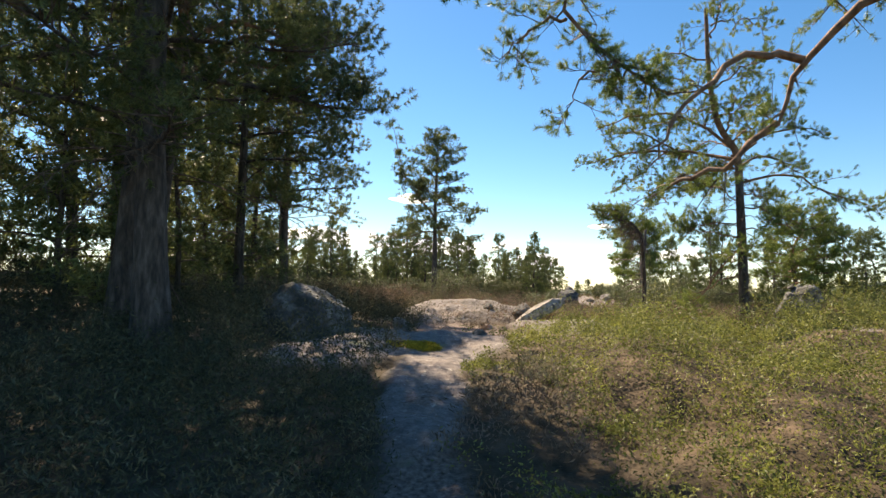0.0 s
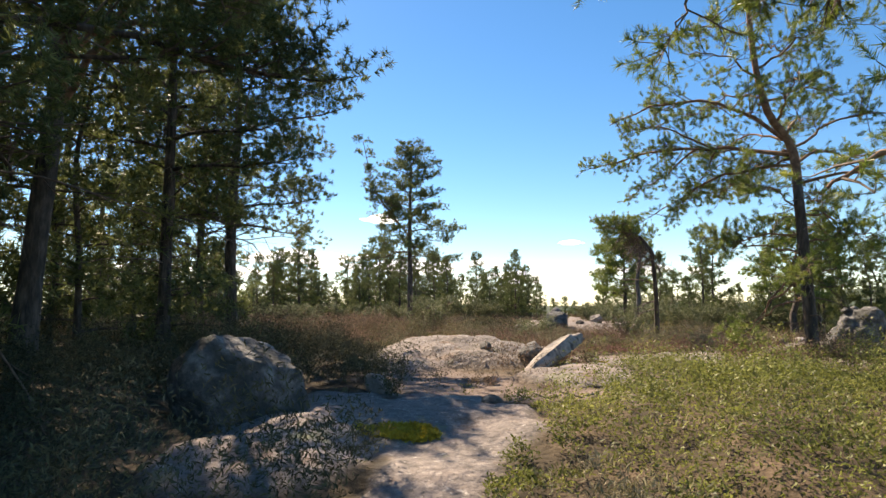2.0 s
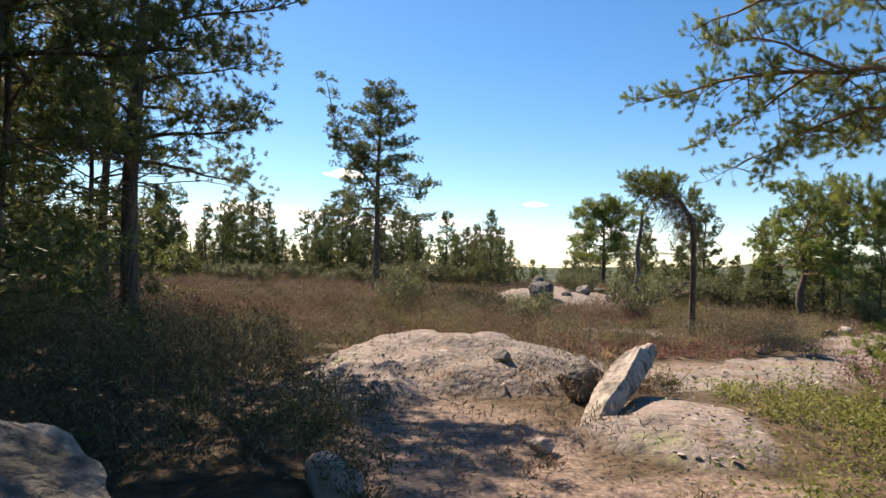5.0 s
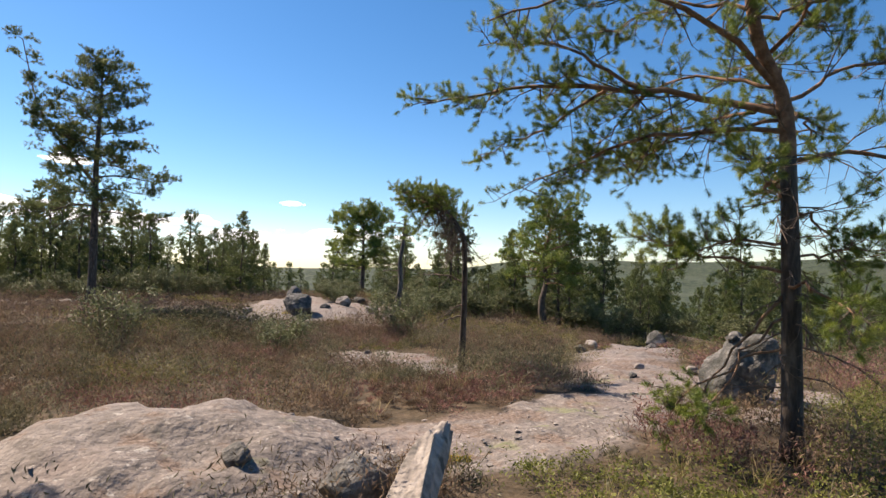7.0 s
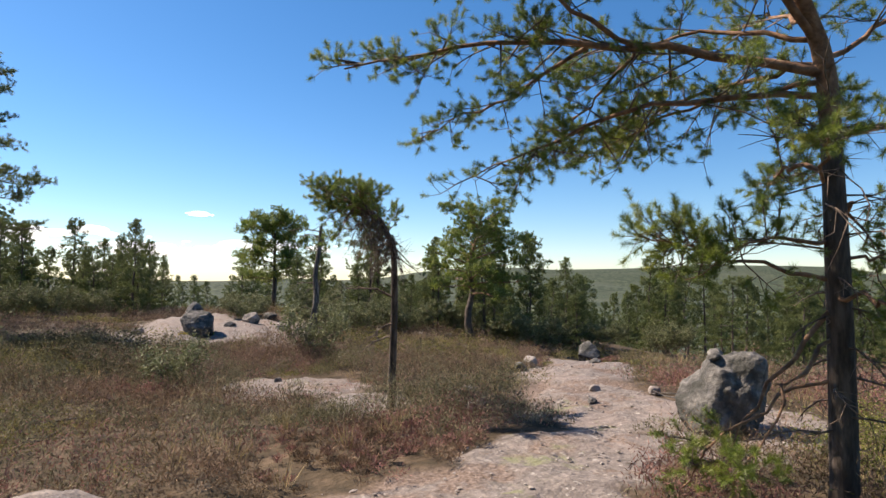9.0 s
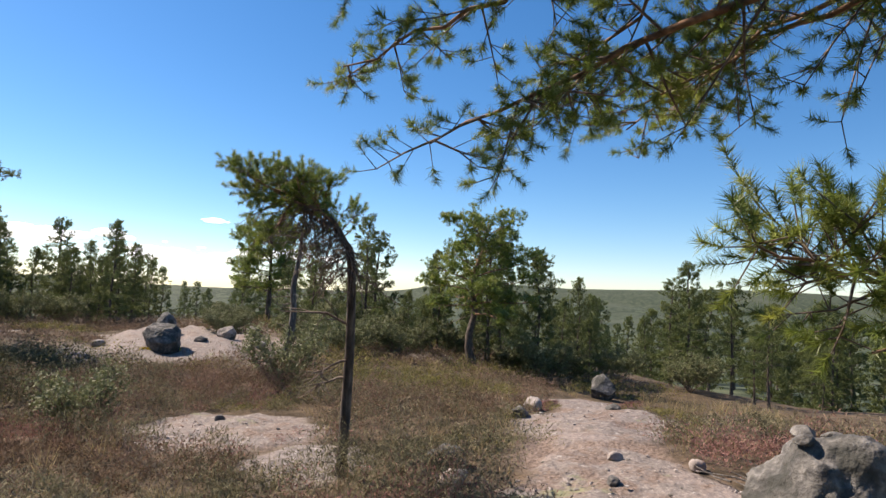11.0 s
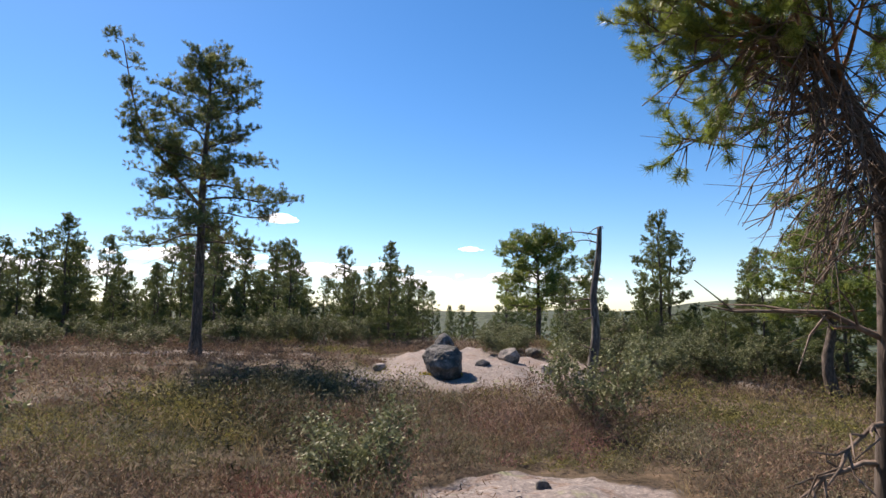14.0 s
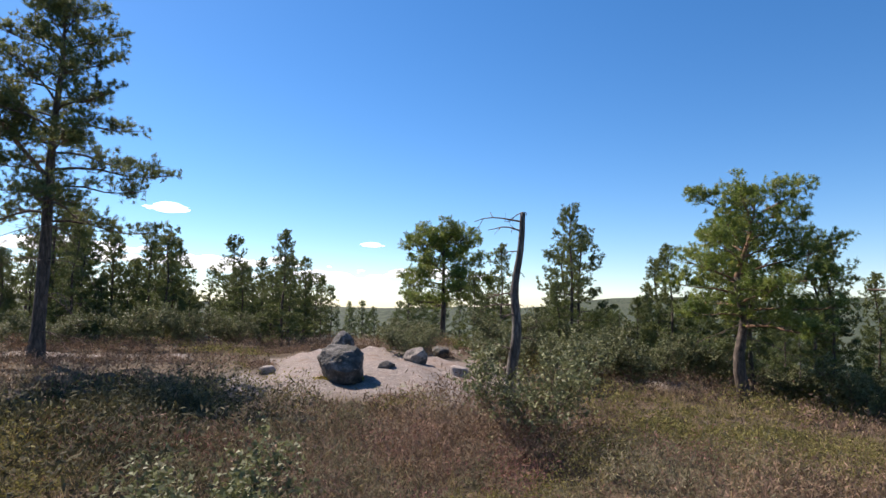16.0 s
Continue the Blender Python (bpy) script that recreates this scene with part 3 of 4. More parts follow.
trunk(rp, rel((4.48, 10.05, o[2]), (4.44, 10.03, 2.0), (4.4, 10.03, 3.2), (4.36, 10.05, 3.9), (4.1, 10.1, 4.4), (3.95, 10.1, 5.2), (3.9, 10.1, 6.4)), 0.086, 0.03, 22, 12, upper=M_BARKUP, split=0.4)
b = Boughs(5, 1, 0.075, 6, True)


def bough(points, r, twig, per_m, hang, start=0.2, shoots=4):
    q = smooth_path(rel(*points), 12)
    q[1:-1] += b.rng.normal(size=(10, 3)) * 0.022
    b.limb(q, r, twig * 1.0, per_m * 0.68, shoots, start, hang)


bough(((4.36, 10.05, 3.8), (3.75, 11.0, 4.15), (3.1, 12.0, 4.35), (2.45, 13.0, 4.3)), 0.034, 0.6, 17, 0.35)
bough(((3.75, 11.0, 4.15), (3.2, 11.5, 4.6), (2.7, 12.2, 4.75)), 0.02, 0.45, 15, 0.15)
bough(((3.6, 11.3, 4.2), (3.3, 11.9, 3.9), (2.9, 12.5, 3.7)), 0.018, 0.45, 15, 0.3)
bough(((4.36, 10.05, 3.95), (3.6, 10.3, 4.55), (2.9, 10.8, 4.75), (2.3, 11.3, 4.6)), 0.03, 0.5, 15, 0.25)
bough(((4.36, 10.05, 3.65), (3.9, 10.9, 3.75), (3.6, 11.7, 3.55), (3.3, 12.3, 3.35)), 0.024, 0.5, 15, 0.35)
bough(((4.4, 10.05, 3.4), (5.0, 9.8, 3.5), (5.6, 9.6, 3.2), (6.2, 9.5, 2.95)), 0.024, 0.5, 14, 0.25)
bough(((4.4, 10.05, 3.7), (5.0, 10.3, 3.9), (5.7, 10.6, 3.7)), 0.024, 0.5, 14, 0.25)
bough(((4.38, 10.05, 3.75), (4.2, 10.9, 3.75), (4.1, 11.7, 3.55)), 0.018, 0.45, 17, 0.3)
bough(((3.75, 11.0, 4.15), (3.8, 11.4, 3.9), (3.85, 11.9, 3.65)), 0.016, 0.42, 17, 0.3)
bough(((4.36, 10.05, 3.85), (4.5, 11.0, 3.95), (4.5, 12.1, 3.6)), 0.02, 0.5, 16, 0.3)
bough(((4.38, 10.05, 3.9), (4.9, 9.7, 4.2), (5.5, 9.4, 4.1)), 0.02, 0.5, 15, 0.2)
bough(((4.3, 10.05, 4.1), (4.8, 10.6, 4.5), (5.2, 11.2, 4.5)), 0.02, 0.5, 15, 0.2)
bough(((4.2, 10.1, 4.25), (4.1, 9.5, 4.5), (3.9, 9.0, 4.5)), 0.02, 0.5, 15, 0.2)
bough(((4.3, 10.05, 4.0), (4.2, 10.9, 4.3), (4.1, 11.8, 4.2)), 0.02, 0.5, 15, 0.25)
bough(((4.4, 10.05, 3.0), (5.0, 10.1, 2.9), (5.5, 10.2, 2.5)), 0.016, 0.4, 15, 0.3)
bough(((4.4, 10.05, 3.2), (4.8, 10.5, 3.3), (5.3, 10.9, 3.3)), 0.02, 0.4, 15, 0.3)
bough(((4.4, 10.05, 2.75), (4.0, 10.25, 2.75), (3.55, 10.5, 2.5)), 0.016, 0.35, 15, 0.15, 0.35)
bough(((4.4, 10.05, 2.4), (4.2, 9.6, 2.35), (3.9, 9.2, 2.1)), 0.016, 0.35, 13, 0.3, 0.4)
bough(((4.4, 10.05, 2.5), (4.0, 10.35, 2.62), (3.7, 10.6, 2.72), (3.45, 10.75, 2.78)), 0.016, 0.36, 22, 0.0, 0.35)
bough(((4.42, 10.05, 2.35), (4.16, 10.2, 2.0), (3.95, 10.4, 1.62), (3.8, 10.45, 1.3)), 0.018, 0.25, 6, 0.4, 0.7, 3)
bough(((4.42, 10.05, 2.15), (4.05, 10.15, 1.9), (3.85, 10.2, 1.55), (3.6, 10.25, 1.35)), 0.014, 0.25, 6, 0.3, 0.7, 3)
bough(((4.4, 10.05, 2.6), (4.8, 9.8, 2.7), (5.2, 9.6, 2.6)), 0.014, 0.4, 18, 0.1, 0.3)
bough(((4.4, 10.05, 3.1), (4.0, 9.9, 3.3), (3.6, 9.8, 3.3)), 0.014, 0.4, 16, 0.2, 0.3)
bough(((4.42, 10.05, 1.9), (4.1, 10.3, 1.75), (3.7, 10.5, 1.4), (3.6, 10.6, 1.2)), 0.014, 0.28, 7, 0.2, 0.45, 3)
for az, z in ((0, 4.5), (110, 4.6), (200, 4.9), (300, 5.0), (40, 5.3), (160, 5.5), (260, 5.9), (20, 6.1)):
    ca, sa = math.cos(radians(az)), math.sin(radians(az))
    bough(((3.98, 10.1, z), (3.98 + 0.6 * ca, 10.1 + 0.6 * sa, z + 0.2), (3.98 + 1.25 * ca, 10.1 + 1.25 * sa, z + 0.15)), 0.018, 0.45, 13, 0.1)
for i in range(26):
    a = 2.4 * i
    b.dead(rel((4.42, 10.04, 1.5 + 0.085 * i))[0], (math.cos(a), math.sin(a), 0.1), 0.4 + 0.2 * (i % 3), 0.008, 6)
b.build(rp, 105, 0.075, 0.052, 0.0031, M_NEEDLE, spread_deg=64)

# pine with a bent top
bp = thing("bent_pine", at(4.42, 15.62, -0.1), "thin pine whose trunk bends over into a one-sided crown", "tree")
o = np.array(bp.location)
bt = trunk(bp, rel((4.42, 15.62, o[2]), (4.42, 15.58, 1.5), (4.38, 15.48, 2.2), (4.3, 15.38, 2.92), (4.2, 15.36, 3.1), (4.03, 15.28, 3.28), (3.78, 15.18, 3.42), (3.55, 15.14, 3.47)), 0.058, 0.022, 28, 10)
b = Boughs(15, 1, 0.06, 6, True)
for i in range(24):
    k = 18 + int(i * 9 / 23)
    a = radians(165 + 95 * math.sin(i * 2.4))
    d = np.array([math.cos(a) * 1.0 - 0.12, math.sin(a) * 0.65, 0.2 - 0.2 * (i % 3)])
    L = 0.36 + 0.14 * (i % 4)
    s = bt[min(k, 27)]
    b.limb([s, s + d * L * 0.4, s + d * L * 0.75 + np.array([0, 0, 0.06]), s + d * L + np.array([0, 0, 0.1])], 0.011, 0.24, 9, 3, 0.45, 0.0)
s = bt[26]
for d, L in (((-0.6, 0.3, -0.35), 0.5), ((-0.6, -0.3, -0.3), 0.5), ((-0.8, 0, 0.0), 0.5), ((-0.4, 0.1, -0.8), 0.6)):
    d = np.array(d)
    b.limb([s, s + d * L * 0.4, s + d * L * 0.75, s + d * L], 0.011, 0.22, 11, 3, 0.45, 0.05)
for i in range(5):
    s = bt[16 + i]
    a = radians(-20 + 34 * i)
    d = np.array([math.cos(a) * 0.45, math.sin(a) * 0.45, 0.5])
    b.limb([s, s + d * 0.2, s + d * 0.42], 0.008, 0.14, 12, 2, 0.6, 0.0)
for d, L, k in (((-0.8, 0.2, 0.5), 0.7, 8), ((-0.8, -0.2, 0.2), 0.6, 6), ((-0.7, 0.3, -0.1), 0.5, 5)):
    b.dead(bt[k], d, L, 0.016, 7)
for i in range(100):
    k = 11 + int(i * 15 / 99)
    a = 2.4 * i
    b.dead(bt[k], (math.cos(a) * 0.6 - 0.4, math.sin(a) * 0.5, -0.35), 0.34 + 0.14 * (i % 3), 0.0065, 6)
b.build(bp, 120, 0.06, 0.046, 0.0028, M_NEEDLE, spread_deg=64)

# left pines that shade the path
SHADE = dict(twig=0.75, twigs_per_m=11, count=30, shoot=0.08, length=0.07, width=0.0115, mat=M_NEEDLE_DARK, extra=2, puff=0.12)
pine("tall_pine", (-3.1, 5.75), 11.0, "tall dark pine with a thick furrowed trunk in shade", 41, r0=0.17, crown_from=0.2, reach=2.15, limbs=54, dead=6, sides=12, shape=0.4, **SHADE)
pine("tall_pine", (-3.75, 6.2), 10.0, "slim dark pine in shade beside a thicker one", 43, r0=0.12, crown_from=0.16, reach=2.2, limbs=46, dead=8, sides=12, lean=(0.2, 0), shape=0.5, **SHADE)
# extra pine, added so that its boughs cast shade on the path
rp2 = thing("added_shading_pine", at(-4.55, 8.3, -0.1), "added dark pine with crooked boughs reaching out to shade the path", "tree")
o = np.array(rp2.location)
trunk(rp2, rel((-4.55, 8.3, o[2]), (-4.5, 8.35, 2.4), (-4.3, 8.3, 4.4), (-4.2, 8.3, 6.6), (-4.1, 8.3, 8.8)), 0.14, 0.04, 16, 12, upper=M_BARKUP, split=0.45)
b = Boughs(58, 2, 0.09)
for z, x, y, up in ((4.0, -2.1, 7.2, 0.6), (4.5, -1.8, 8.1, 0.6), (5.0, -2.4, 9.1, 0.5), (5.5, -1.7, 7.2, 0.6), (6.0, -1.8, 8.5, 0.6), (6.6, -2.6, 9.3, 0.5), (7.1, -1.9, 7.7, 0.5), (5.0, -3.4, 6.4, 0.4), (6.0, -5.6, 9.2, 0.4), (7.0, -5.4, 7.2, 0.4), (7.8, -2.8, 8.6, 0.4)):
    bough(((-4.25, 8.3, z), (0.65 * -4.25 + 0.35 * x, 0.65 * 8.3 + 0.35 * y, z + up * 1.0), (0.3 * -4.25 + 0.7 * x, 0.3 * 8.3 + 0.7 * y, z + up * 0.7), (x, y, z + up)), 0.045, 0.75, 9, 0.05, 0.35)
b.build(rp2, 32, 0.08, 0.065, 0.009, M_NEEDLE_DARK, spread_deg=70)
# this pine is added on the sun's line to put the boulder in shade
pine("shade_pine", (-4.15, 10.5), 7.4, "dark pine added so that its bushy crown shades the boulder", 46, r0=0.1, crown_from=0.3, reach=2.1, limbs=40, dead=8, sides=10, shape=0.5, **SHADE)
pine("shade_pine", (-4.3, 13.6), 7.6, "bushy pine with low branches and a bare lower trunk", 45, r0=0.13, crown_from=0.24, reach=2.5, limbs=44, dead=8, sides=10, **SHADE)
lp = thing("flaking_pine", at(4.4, 3.3, -0.1), "old pine with crooked flaking limbs reaching over the heath", "tree")
o = np.array(lp.location)
trunk(lp, rel((4.4, 3.3, o[2]), (4.35, 3.35, 1.6), (4.2, 3.4, 3.0), (4.25, 3.5, 4.6), (4.2, 3.5, 6.5)), 0.17, 0.05, 16, 12, upper=M_BARKUP)
b = Boughs(57, 1, 0.075, 6, True)
bough(((4.2, 3.4, 3.4), (3.4, 3.7, 3.75), (2.73, 4.05, 3.65), (2.46, 4.5, 3.34), (2.35, 4.68, 2.9)), 0.055, 0.3, 2, 0.2, 0.8)
bough(((2.35, 4.68, 2.92), (2.0, 4.75, 2.61), (1.64, 4.84, 2.48), (1.42, 4.84, 2.34)), 0.03, 0.35, 9, 0.4, 0.3, 2)
bough(((2.46, 4.5, 3.34), (2.03, 4.42, 3.33), (1.66, 4.32, 3.09), (1.39, 4.21, 2.75), (1.27, 4.13, 2.5)), 0.032, 0.25, 4, 0.3, 0.5, 1)
bough(((4.2, 3.45, 4.4), (2.6, 4.2, 4.7), (1.2, 4.6, 4.4), (0.66, 4.72, 3.9), (1.1, 4.66, 3.39), (1.5, 4.6, 3.1)), 0.034, 0.4, 9, 0.3, 0.35)
bough(((0.72, 4.7, 3.75), (0.45, 4.85, 3.75), (0.25, 4.9, 3.5)), 0.016, 0.35, 14, 0.3, 0.2)
bough(((0.9, 4.7, 3.95), (0.3, 4.8, 4.1), (-0.3, 4.9, 4.0)), 0.018, 0.4, 14, 0.2, 0.2)
bough(((1.1, 4.66, 3.39), (0.85, 4.72, 3.25), (0.75, 4.75, 3.0)), 0.014, 0.3, 14, 0.3, 0.2)
bough(((4.2, 3.45, 4.6), (3.3, 4.2, 4.4), (2.9, 4.9, 4.0)), 0.03, 0.5, 14, 0.2, 0.3)
for az, z in ((0, 4.8), (80, 5.2), (160, 5.0), (240, 5.6), (320, 5.9), (120, 6.2)):
    ca, sa = math.cos(radians(az)), math.sin(radians(az))
    bough(((4.2, 3.5, z), (4.2 + 0.8 * ca, 3.5 + 0.8 * sa, z + 0.2), (4.2 + 1.7 * ca, 3.5 + 1.7 * sa, z + 0.1)), 0.025, 0.5, 10, 0.1)
b.build(lp, 56, 0.075, 0.052, 0.0046, M_NEEDLE, spread_deg=66)
for i, (x, y) in enumerate(((-4.9, 6.9), (-5.6, 8.2), (-4.9, 9.8), (-6.6, 7.0), (-4.3, 11.0), (-6.2, 11.2), (-7.8, 8.6), (-5.4, 14.6), (-6.0, 13.2), (-7.0, 15.5))):
    pine("young_pine", (x, y), 2.6 + 1.6 * ((i * 7) % 5) / 4, "young dark pine in the shaded thicket", 300 + i, r0=0.05, crown_from=0.06, reach=1.15, limbs=22, twig=0.6, twigs_per_m=6, count=9, shoot=0.14, length=0.14, width=0.026, mat=M_NEEDLE_DARK, dead=0, group="young thicket pines", extra=2, puff=0.1, shape=0.6, top=0.25)
for i, (x, y, h) in enumerate(((-6.5, 9.5, 8), (-7.5, 13.5, 7.5), (-6.0, 16.5, 6.5), (-9.5, 11, 9), (-9, 17.5, 7), (-5.2, 8.6, 8), (-5.5, 4.0, 9))):
    pine("shade_pine", (x, y), h, "dark pine standing in the shaded thicket", 60 + i, r0=0.1, crown_from=0.15, reach=1.9, limbs=22, twig=0.8, twigs_per_m=5, count=12, shoot=0.15, length=0.14, width=0.03, mat=M_NEEDLE_DARK, dead=6, group="thicket pines", extra=1, puff=0.12)

# the landmark pine with two tops
big = pine("lone_pine", (-1.9, 30.5), 8.55, "tall lone pine with sparse layered boughs and a second top", 71, r0=0.16, crown_from=0.32, reach=2.6, limbs=48, twig=0.6, twigs_per_m=9, shoots=4, count=26, shoot=0.1, length=0.09, width=0.014, dead=18, sides=10, mat=M_NEEDLE_DARK, shape=0.95, droop=0.2, top=0.16, extra=1, puff=0.1, flat=0.25)
b = Boughs(73, 2, 0.1)
second = smooth_path([(0, 0, 4.2), (-0.9, -0.2, 5.3), (-1.7, -0.3, 6.6), (-2.2, -0.3, 8.7)], 10)
b.limbs.append(tube(second, np.linspace(0.06, 0.015, 10), 6))
for i in range(16):
    s = second[2 + i // 2]
    a = 2.4 * i
    d = np.array([math.cos(a), math.sin(a), 0.35]) * (0.75 - 0.045 * i)
    b.limb([s, s + d * 0.5, s + d], 0.015, 0.4, 14, 4, 0.15)
b.build(big, 26, 0.1, 0.09, 0.014, M_NEEDLE_DARK, spread_deg=70)

# dead snag
sn = thing("dead_snag", at(6.75, 24.0, -0.1), "bare grey dead trunk with broken branch stubs", "dead tree")
h = 4.0 - sn.location[2]
st = trunk(sn, [(-0.12, 0, 0), (-0.08, 0.02, h * 0.2), (0.0, -0.03, h * 0.42), (-0.02, 0.02, h * 0.62), (0.08, 0, h * 0.82), (0.12, 0, h)], 0.11, 0.042, 20, 9, M_DEAD)
b = Boughs(81)
for k, d, L in ((19, (-1, 0, -0.05), 0.3), (18, (-1, 0.1, 0.25), 0.85), (17, (-0.9, 0.2, 0.3), 0.6), (15, (-0.9, 0, 0.1), 0.35), (11, (-0.9, 0.1, 0.35), 0.5), (10, (-1, 0, 0.1), 0.55), (9, (-0.8, -0.3, 0.3), 0.45), (19, (0.9, 0, 0.2), 0.16), (13, (0.9, 0.1, 0.2), 0.2), (10, (0.8, 0.3, 0.3), 0.3), (7, (0.8, -0.2, 0.2), 0.35), (6, (-0.9, 0.2, 0.2), 0.5)):
    b.dead(st[k], d, L, 0.017 if L > 0.4 else 0.012, 3)
b.build(sn, 1, 0.1, 0.1, 0.01, M_DEAD)

# crooked pine, round pine and the rest of the middle distance
pine("crooked_pine", (13.6, 25.9), 5.0, "crooked pine with bare orange limbs on the heath", 91, r0=0.17, crown_from=0.36, reach=2.3, limbs=26, twig=0.65, twigs_per_m=9, shoots=4, count=26, shoot=0.1, length=0.09, width=0.014, upper=M_BARKUP, shape=0.6, top=0.3, stem=[(0, 0, 0), (-0.22, 0, 1.1), (0.08, 0.1, 2.1), (-0.12, 0.1, 3.0), (0.25, 0, 4.1), (0.45, 0, 5.0)], puff=0.11, flat=0.3)
pine("round_pine", (11.9, 43.0), 5.2, "flat-topped round pine behind the outcrop", 93, r0=0.16, crown_from=0.3, reach=2.7, limbs=36, twig=0.7, twigs_per_m=8, shoots=4, count=22, shoot=0.12, length=0.11, width=0.02, shape=0.5, top=0.3, puff=0.14, flat=0.25)

# ---- woods in the distance ----
kinds = []
WOOD = dict(r0=0.09, twig=0.6, twigs_per_m=6, shoots=3, count=20, shoot=0.11, length=0.1, width=0.024, mat=M_NEEDLE_FAR, group="wood trees", base=(0, 0, 0), sides=6, extra=2, puff=0.1, single=False, flat=0.2)
for i in range(4):
    kinds.append(pine("wood_pine", (0, 0), 6.0, "green pine in the surrounding wood", 110 + i, crown_from=0.12 + 0.07 * i, reach=1.45, limbs=28, dead=4, shape=0.85 - 0.1 * i, top=0.1 + 0.05 * i, **WOOD))
for i in range(3):
    kinds.append(pine("wood_spruce", (0, 0), 6.0, "dense dark spruce in the surrounding wood", 130 + i, crown_from=0.04, reach=1.5, limbs=46, dead=0, shape=1.05, top=0.04, droop=0.14, **WOOD))


def stand(kind, x, y, h, rng):
    m = Matrix.LocRotScale((x, y, float(H(x, y)) - 0.1), Euler((0, 0, rng.uniform(0, 6.28))), None)
    ob = copy_thing(kinds[kind], m)
    s = h / 6.0
    ob.scale = (s * rng.uniform(0.9, 1.1), s * rng.uniform(0.9, 1.1), s)


rng = np.random.default_rng(7)
# spruce group behind the outcrop, left wood edge, right wood edge, valley
for x, y, h, k in ((2.0, 46, 4.9, 4), (3.4, 45, 3.8, 5), (1.0, 48, 3.6, 6), (4.3, 49, 3.4, 4), (5.2, 52, 4.2, 1), (0.2, 45, 2.6, 5), (2.8, 47, 3.6, 6), (11.5, 35.0, 4.0, 5), (13.5, 34, 4.2, 1), (15.5, 27.5, 4.6, 2), (16.5, 26.0, 4.2, 6), (17.8, 27.5, 4.4, 3), (14.5, 29.5, 4.0, 5), (21, 23.0, 4.4, 4), (22, 24.5, 4.0, 0), (12.3, 31.5, 5.0, 0), (13.4, 32.8, 4.6, 1), (16.8, 29.5, 5.2, 2), (18.4, 30.5, 4.9, 4), (11.0, 30.0, 2.4, 5), (15.2, 31.0, 3.8, 6), (19.6, 27.0, 3.6, 5), (9.8, 33.5, 2.6, 4), (12.6, 28.6, 2.2, 6)):
    stand(k, x, y, h, rng)
for i in range(46):
    x = -26 + 25 * i / 45 + rng.normal() * 0.8
    stand(rng.integers(0, 7), x, 41 + rng.uniform(0, 14) - 0.25 * (x + 14), rng.uniform(3.4, 6.0), rng)
for i in range(84):
    x = -28 + 34 * i / 83 + rng.normal() * 0.6
    stand(4 + i % 3 if i % 4 else 0, x, 39 + rng.uniform(0, 9) - 0.2 * (x + 10), rng.uniform(2.0, 4.2), rng)
for i in range(34):
    stand(rng.integers(0, 7), rng.uniform(-14, 24), rng.uniform(60, 95), rng.uniform(4, 6.5), rng)
for i in range(60):
    x = rng.uniform(14, 60)
    y = rng.uniform(6, 60)
    if x < 18 and y < 24:
        continue
    stand(rng.integers(0, 7), x, y, float(np.clip(2.7 - H(x, y) + rng.uniform(-1.5, 0.9), 2.2, 8)), rng)
for i in range(130):
    a, d = rng.uniform(0.2, 1.35), 22 + 200 * rng.uniform() ** 1.4
    if d * math.sin(a) < 17:
        continue
    stand(rng.integers(0, 7), d * math.sin(a), d * math.cos(a), float(np.clip(2.5 - H(d * math.sin(a), d * math.cos(a)) + rng.uniform(-2.5, 0.6), 2.2, 9)), rng)
for i in range(50):
    a, d = rng.uniform(-0.35, 0.3), rng.uniform(90, 260)
    stand(rng.integers(0, 7), d * math.sin(a), d * math.cos(a), rng.uniform(5, 8), rng)
for i in range(14):
    a, d = rng.uniform(1.6, 5.2), rng.uniform(12, 40)
    stand(rng.integers(0, 7), d * math.sin(a), d * math.cos(a), rng.uniform(5, 9), rng)
for k in kinds:
    k.location = (-30 - 4 * kinds.index(k), 30, float(H(-30, 30)))


# ---- heath ----
TRACK = [(0.0, -0.5), (-0.4, 3.4), (-0.6, 5.8), (0.0, 7.7), (1.8, 9.8), (2.1, 11.0), (2.05, 13.5), (2.35, 15.0)]


def trodden(x, y):
    """Distance to the line that walkers have worn through the heath."""
    best = np.full(np.shape(x), 99.0)
    for (ax, ay), (bx, by) in zip(TRACK[:-1], TRACK[1:]):
        f = np.clip(((x - ax) * (bx - ax) + (y - ay) * (by - ay)) / ((bx - ax) ** 2 + (by - ay) ** 2), 0, 1)
        best = np.minimum(best, np.hypot(x - ax - f * (bx - ax), y - ay - f * (by - ay)))
    return best


def scatter(rng, n, x0, x1, y0, y1):
    x, y = rng.uniform(x0, x1, n), rng.uniform(y0, y1, n)
    keep = (trodden(x, y) > 0.12) & (np.hypot((x + 1.95) / 0.85, (y - 6.9) / 1.05) > 1) & (rock_share(x, y) < 0.4) & (rng.uniform(size=n) > 0.85 * litter_share(x, y))
    return x[keep], y[keep]


def mounds(x, y, seed=0):
    """0..1: rounded cushions with clefts between them."""
    best = np.full(np.shape(x), 9.0)
    i, j = np.floor(x), np.floor(y)
    for di in (-1, 0, 1):
        for dj in (-1, 0, 1):
            u, v = i + di, j + dj
            cx, cy = u + 0.5 + 0.42 * lattice(u * 1.0, v * 1.0, seed), v + 0.5 + 0.42 * lattice(u * 1.0, v * 1.0, seed + 7)
            best = np.minimum(best, np.hypot(x - cx, y - cy) * (1 + 0.3 * lattice(u * 1.0, v * 1.0, seed + 13)))
    return np.clip(1 - best * best * 1.7, 0, 1)


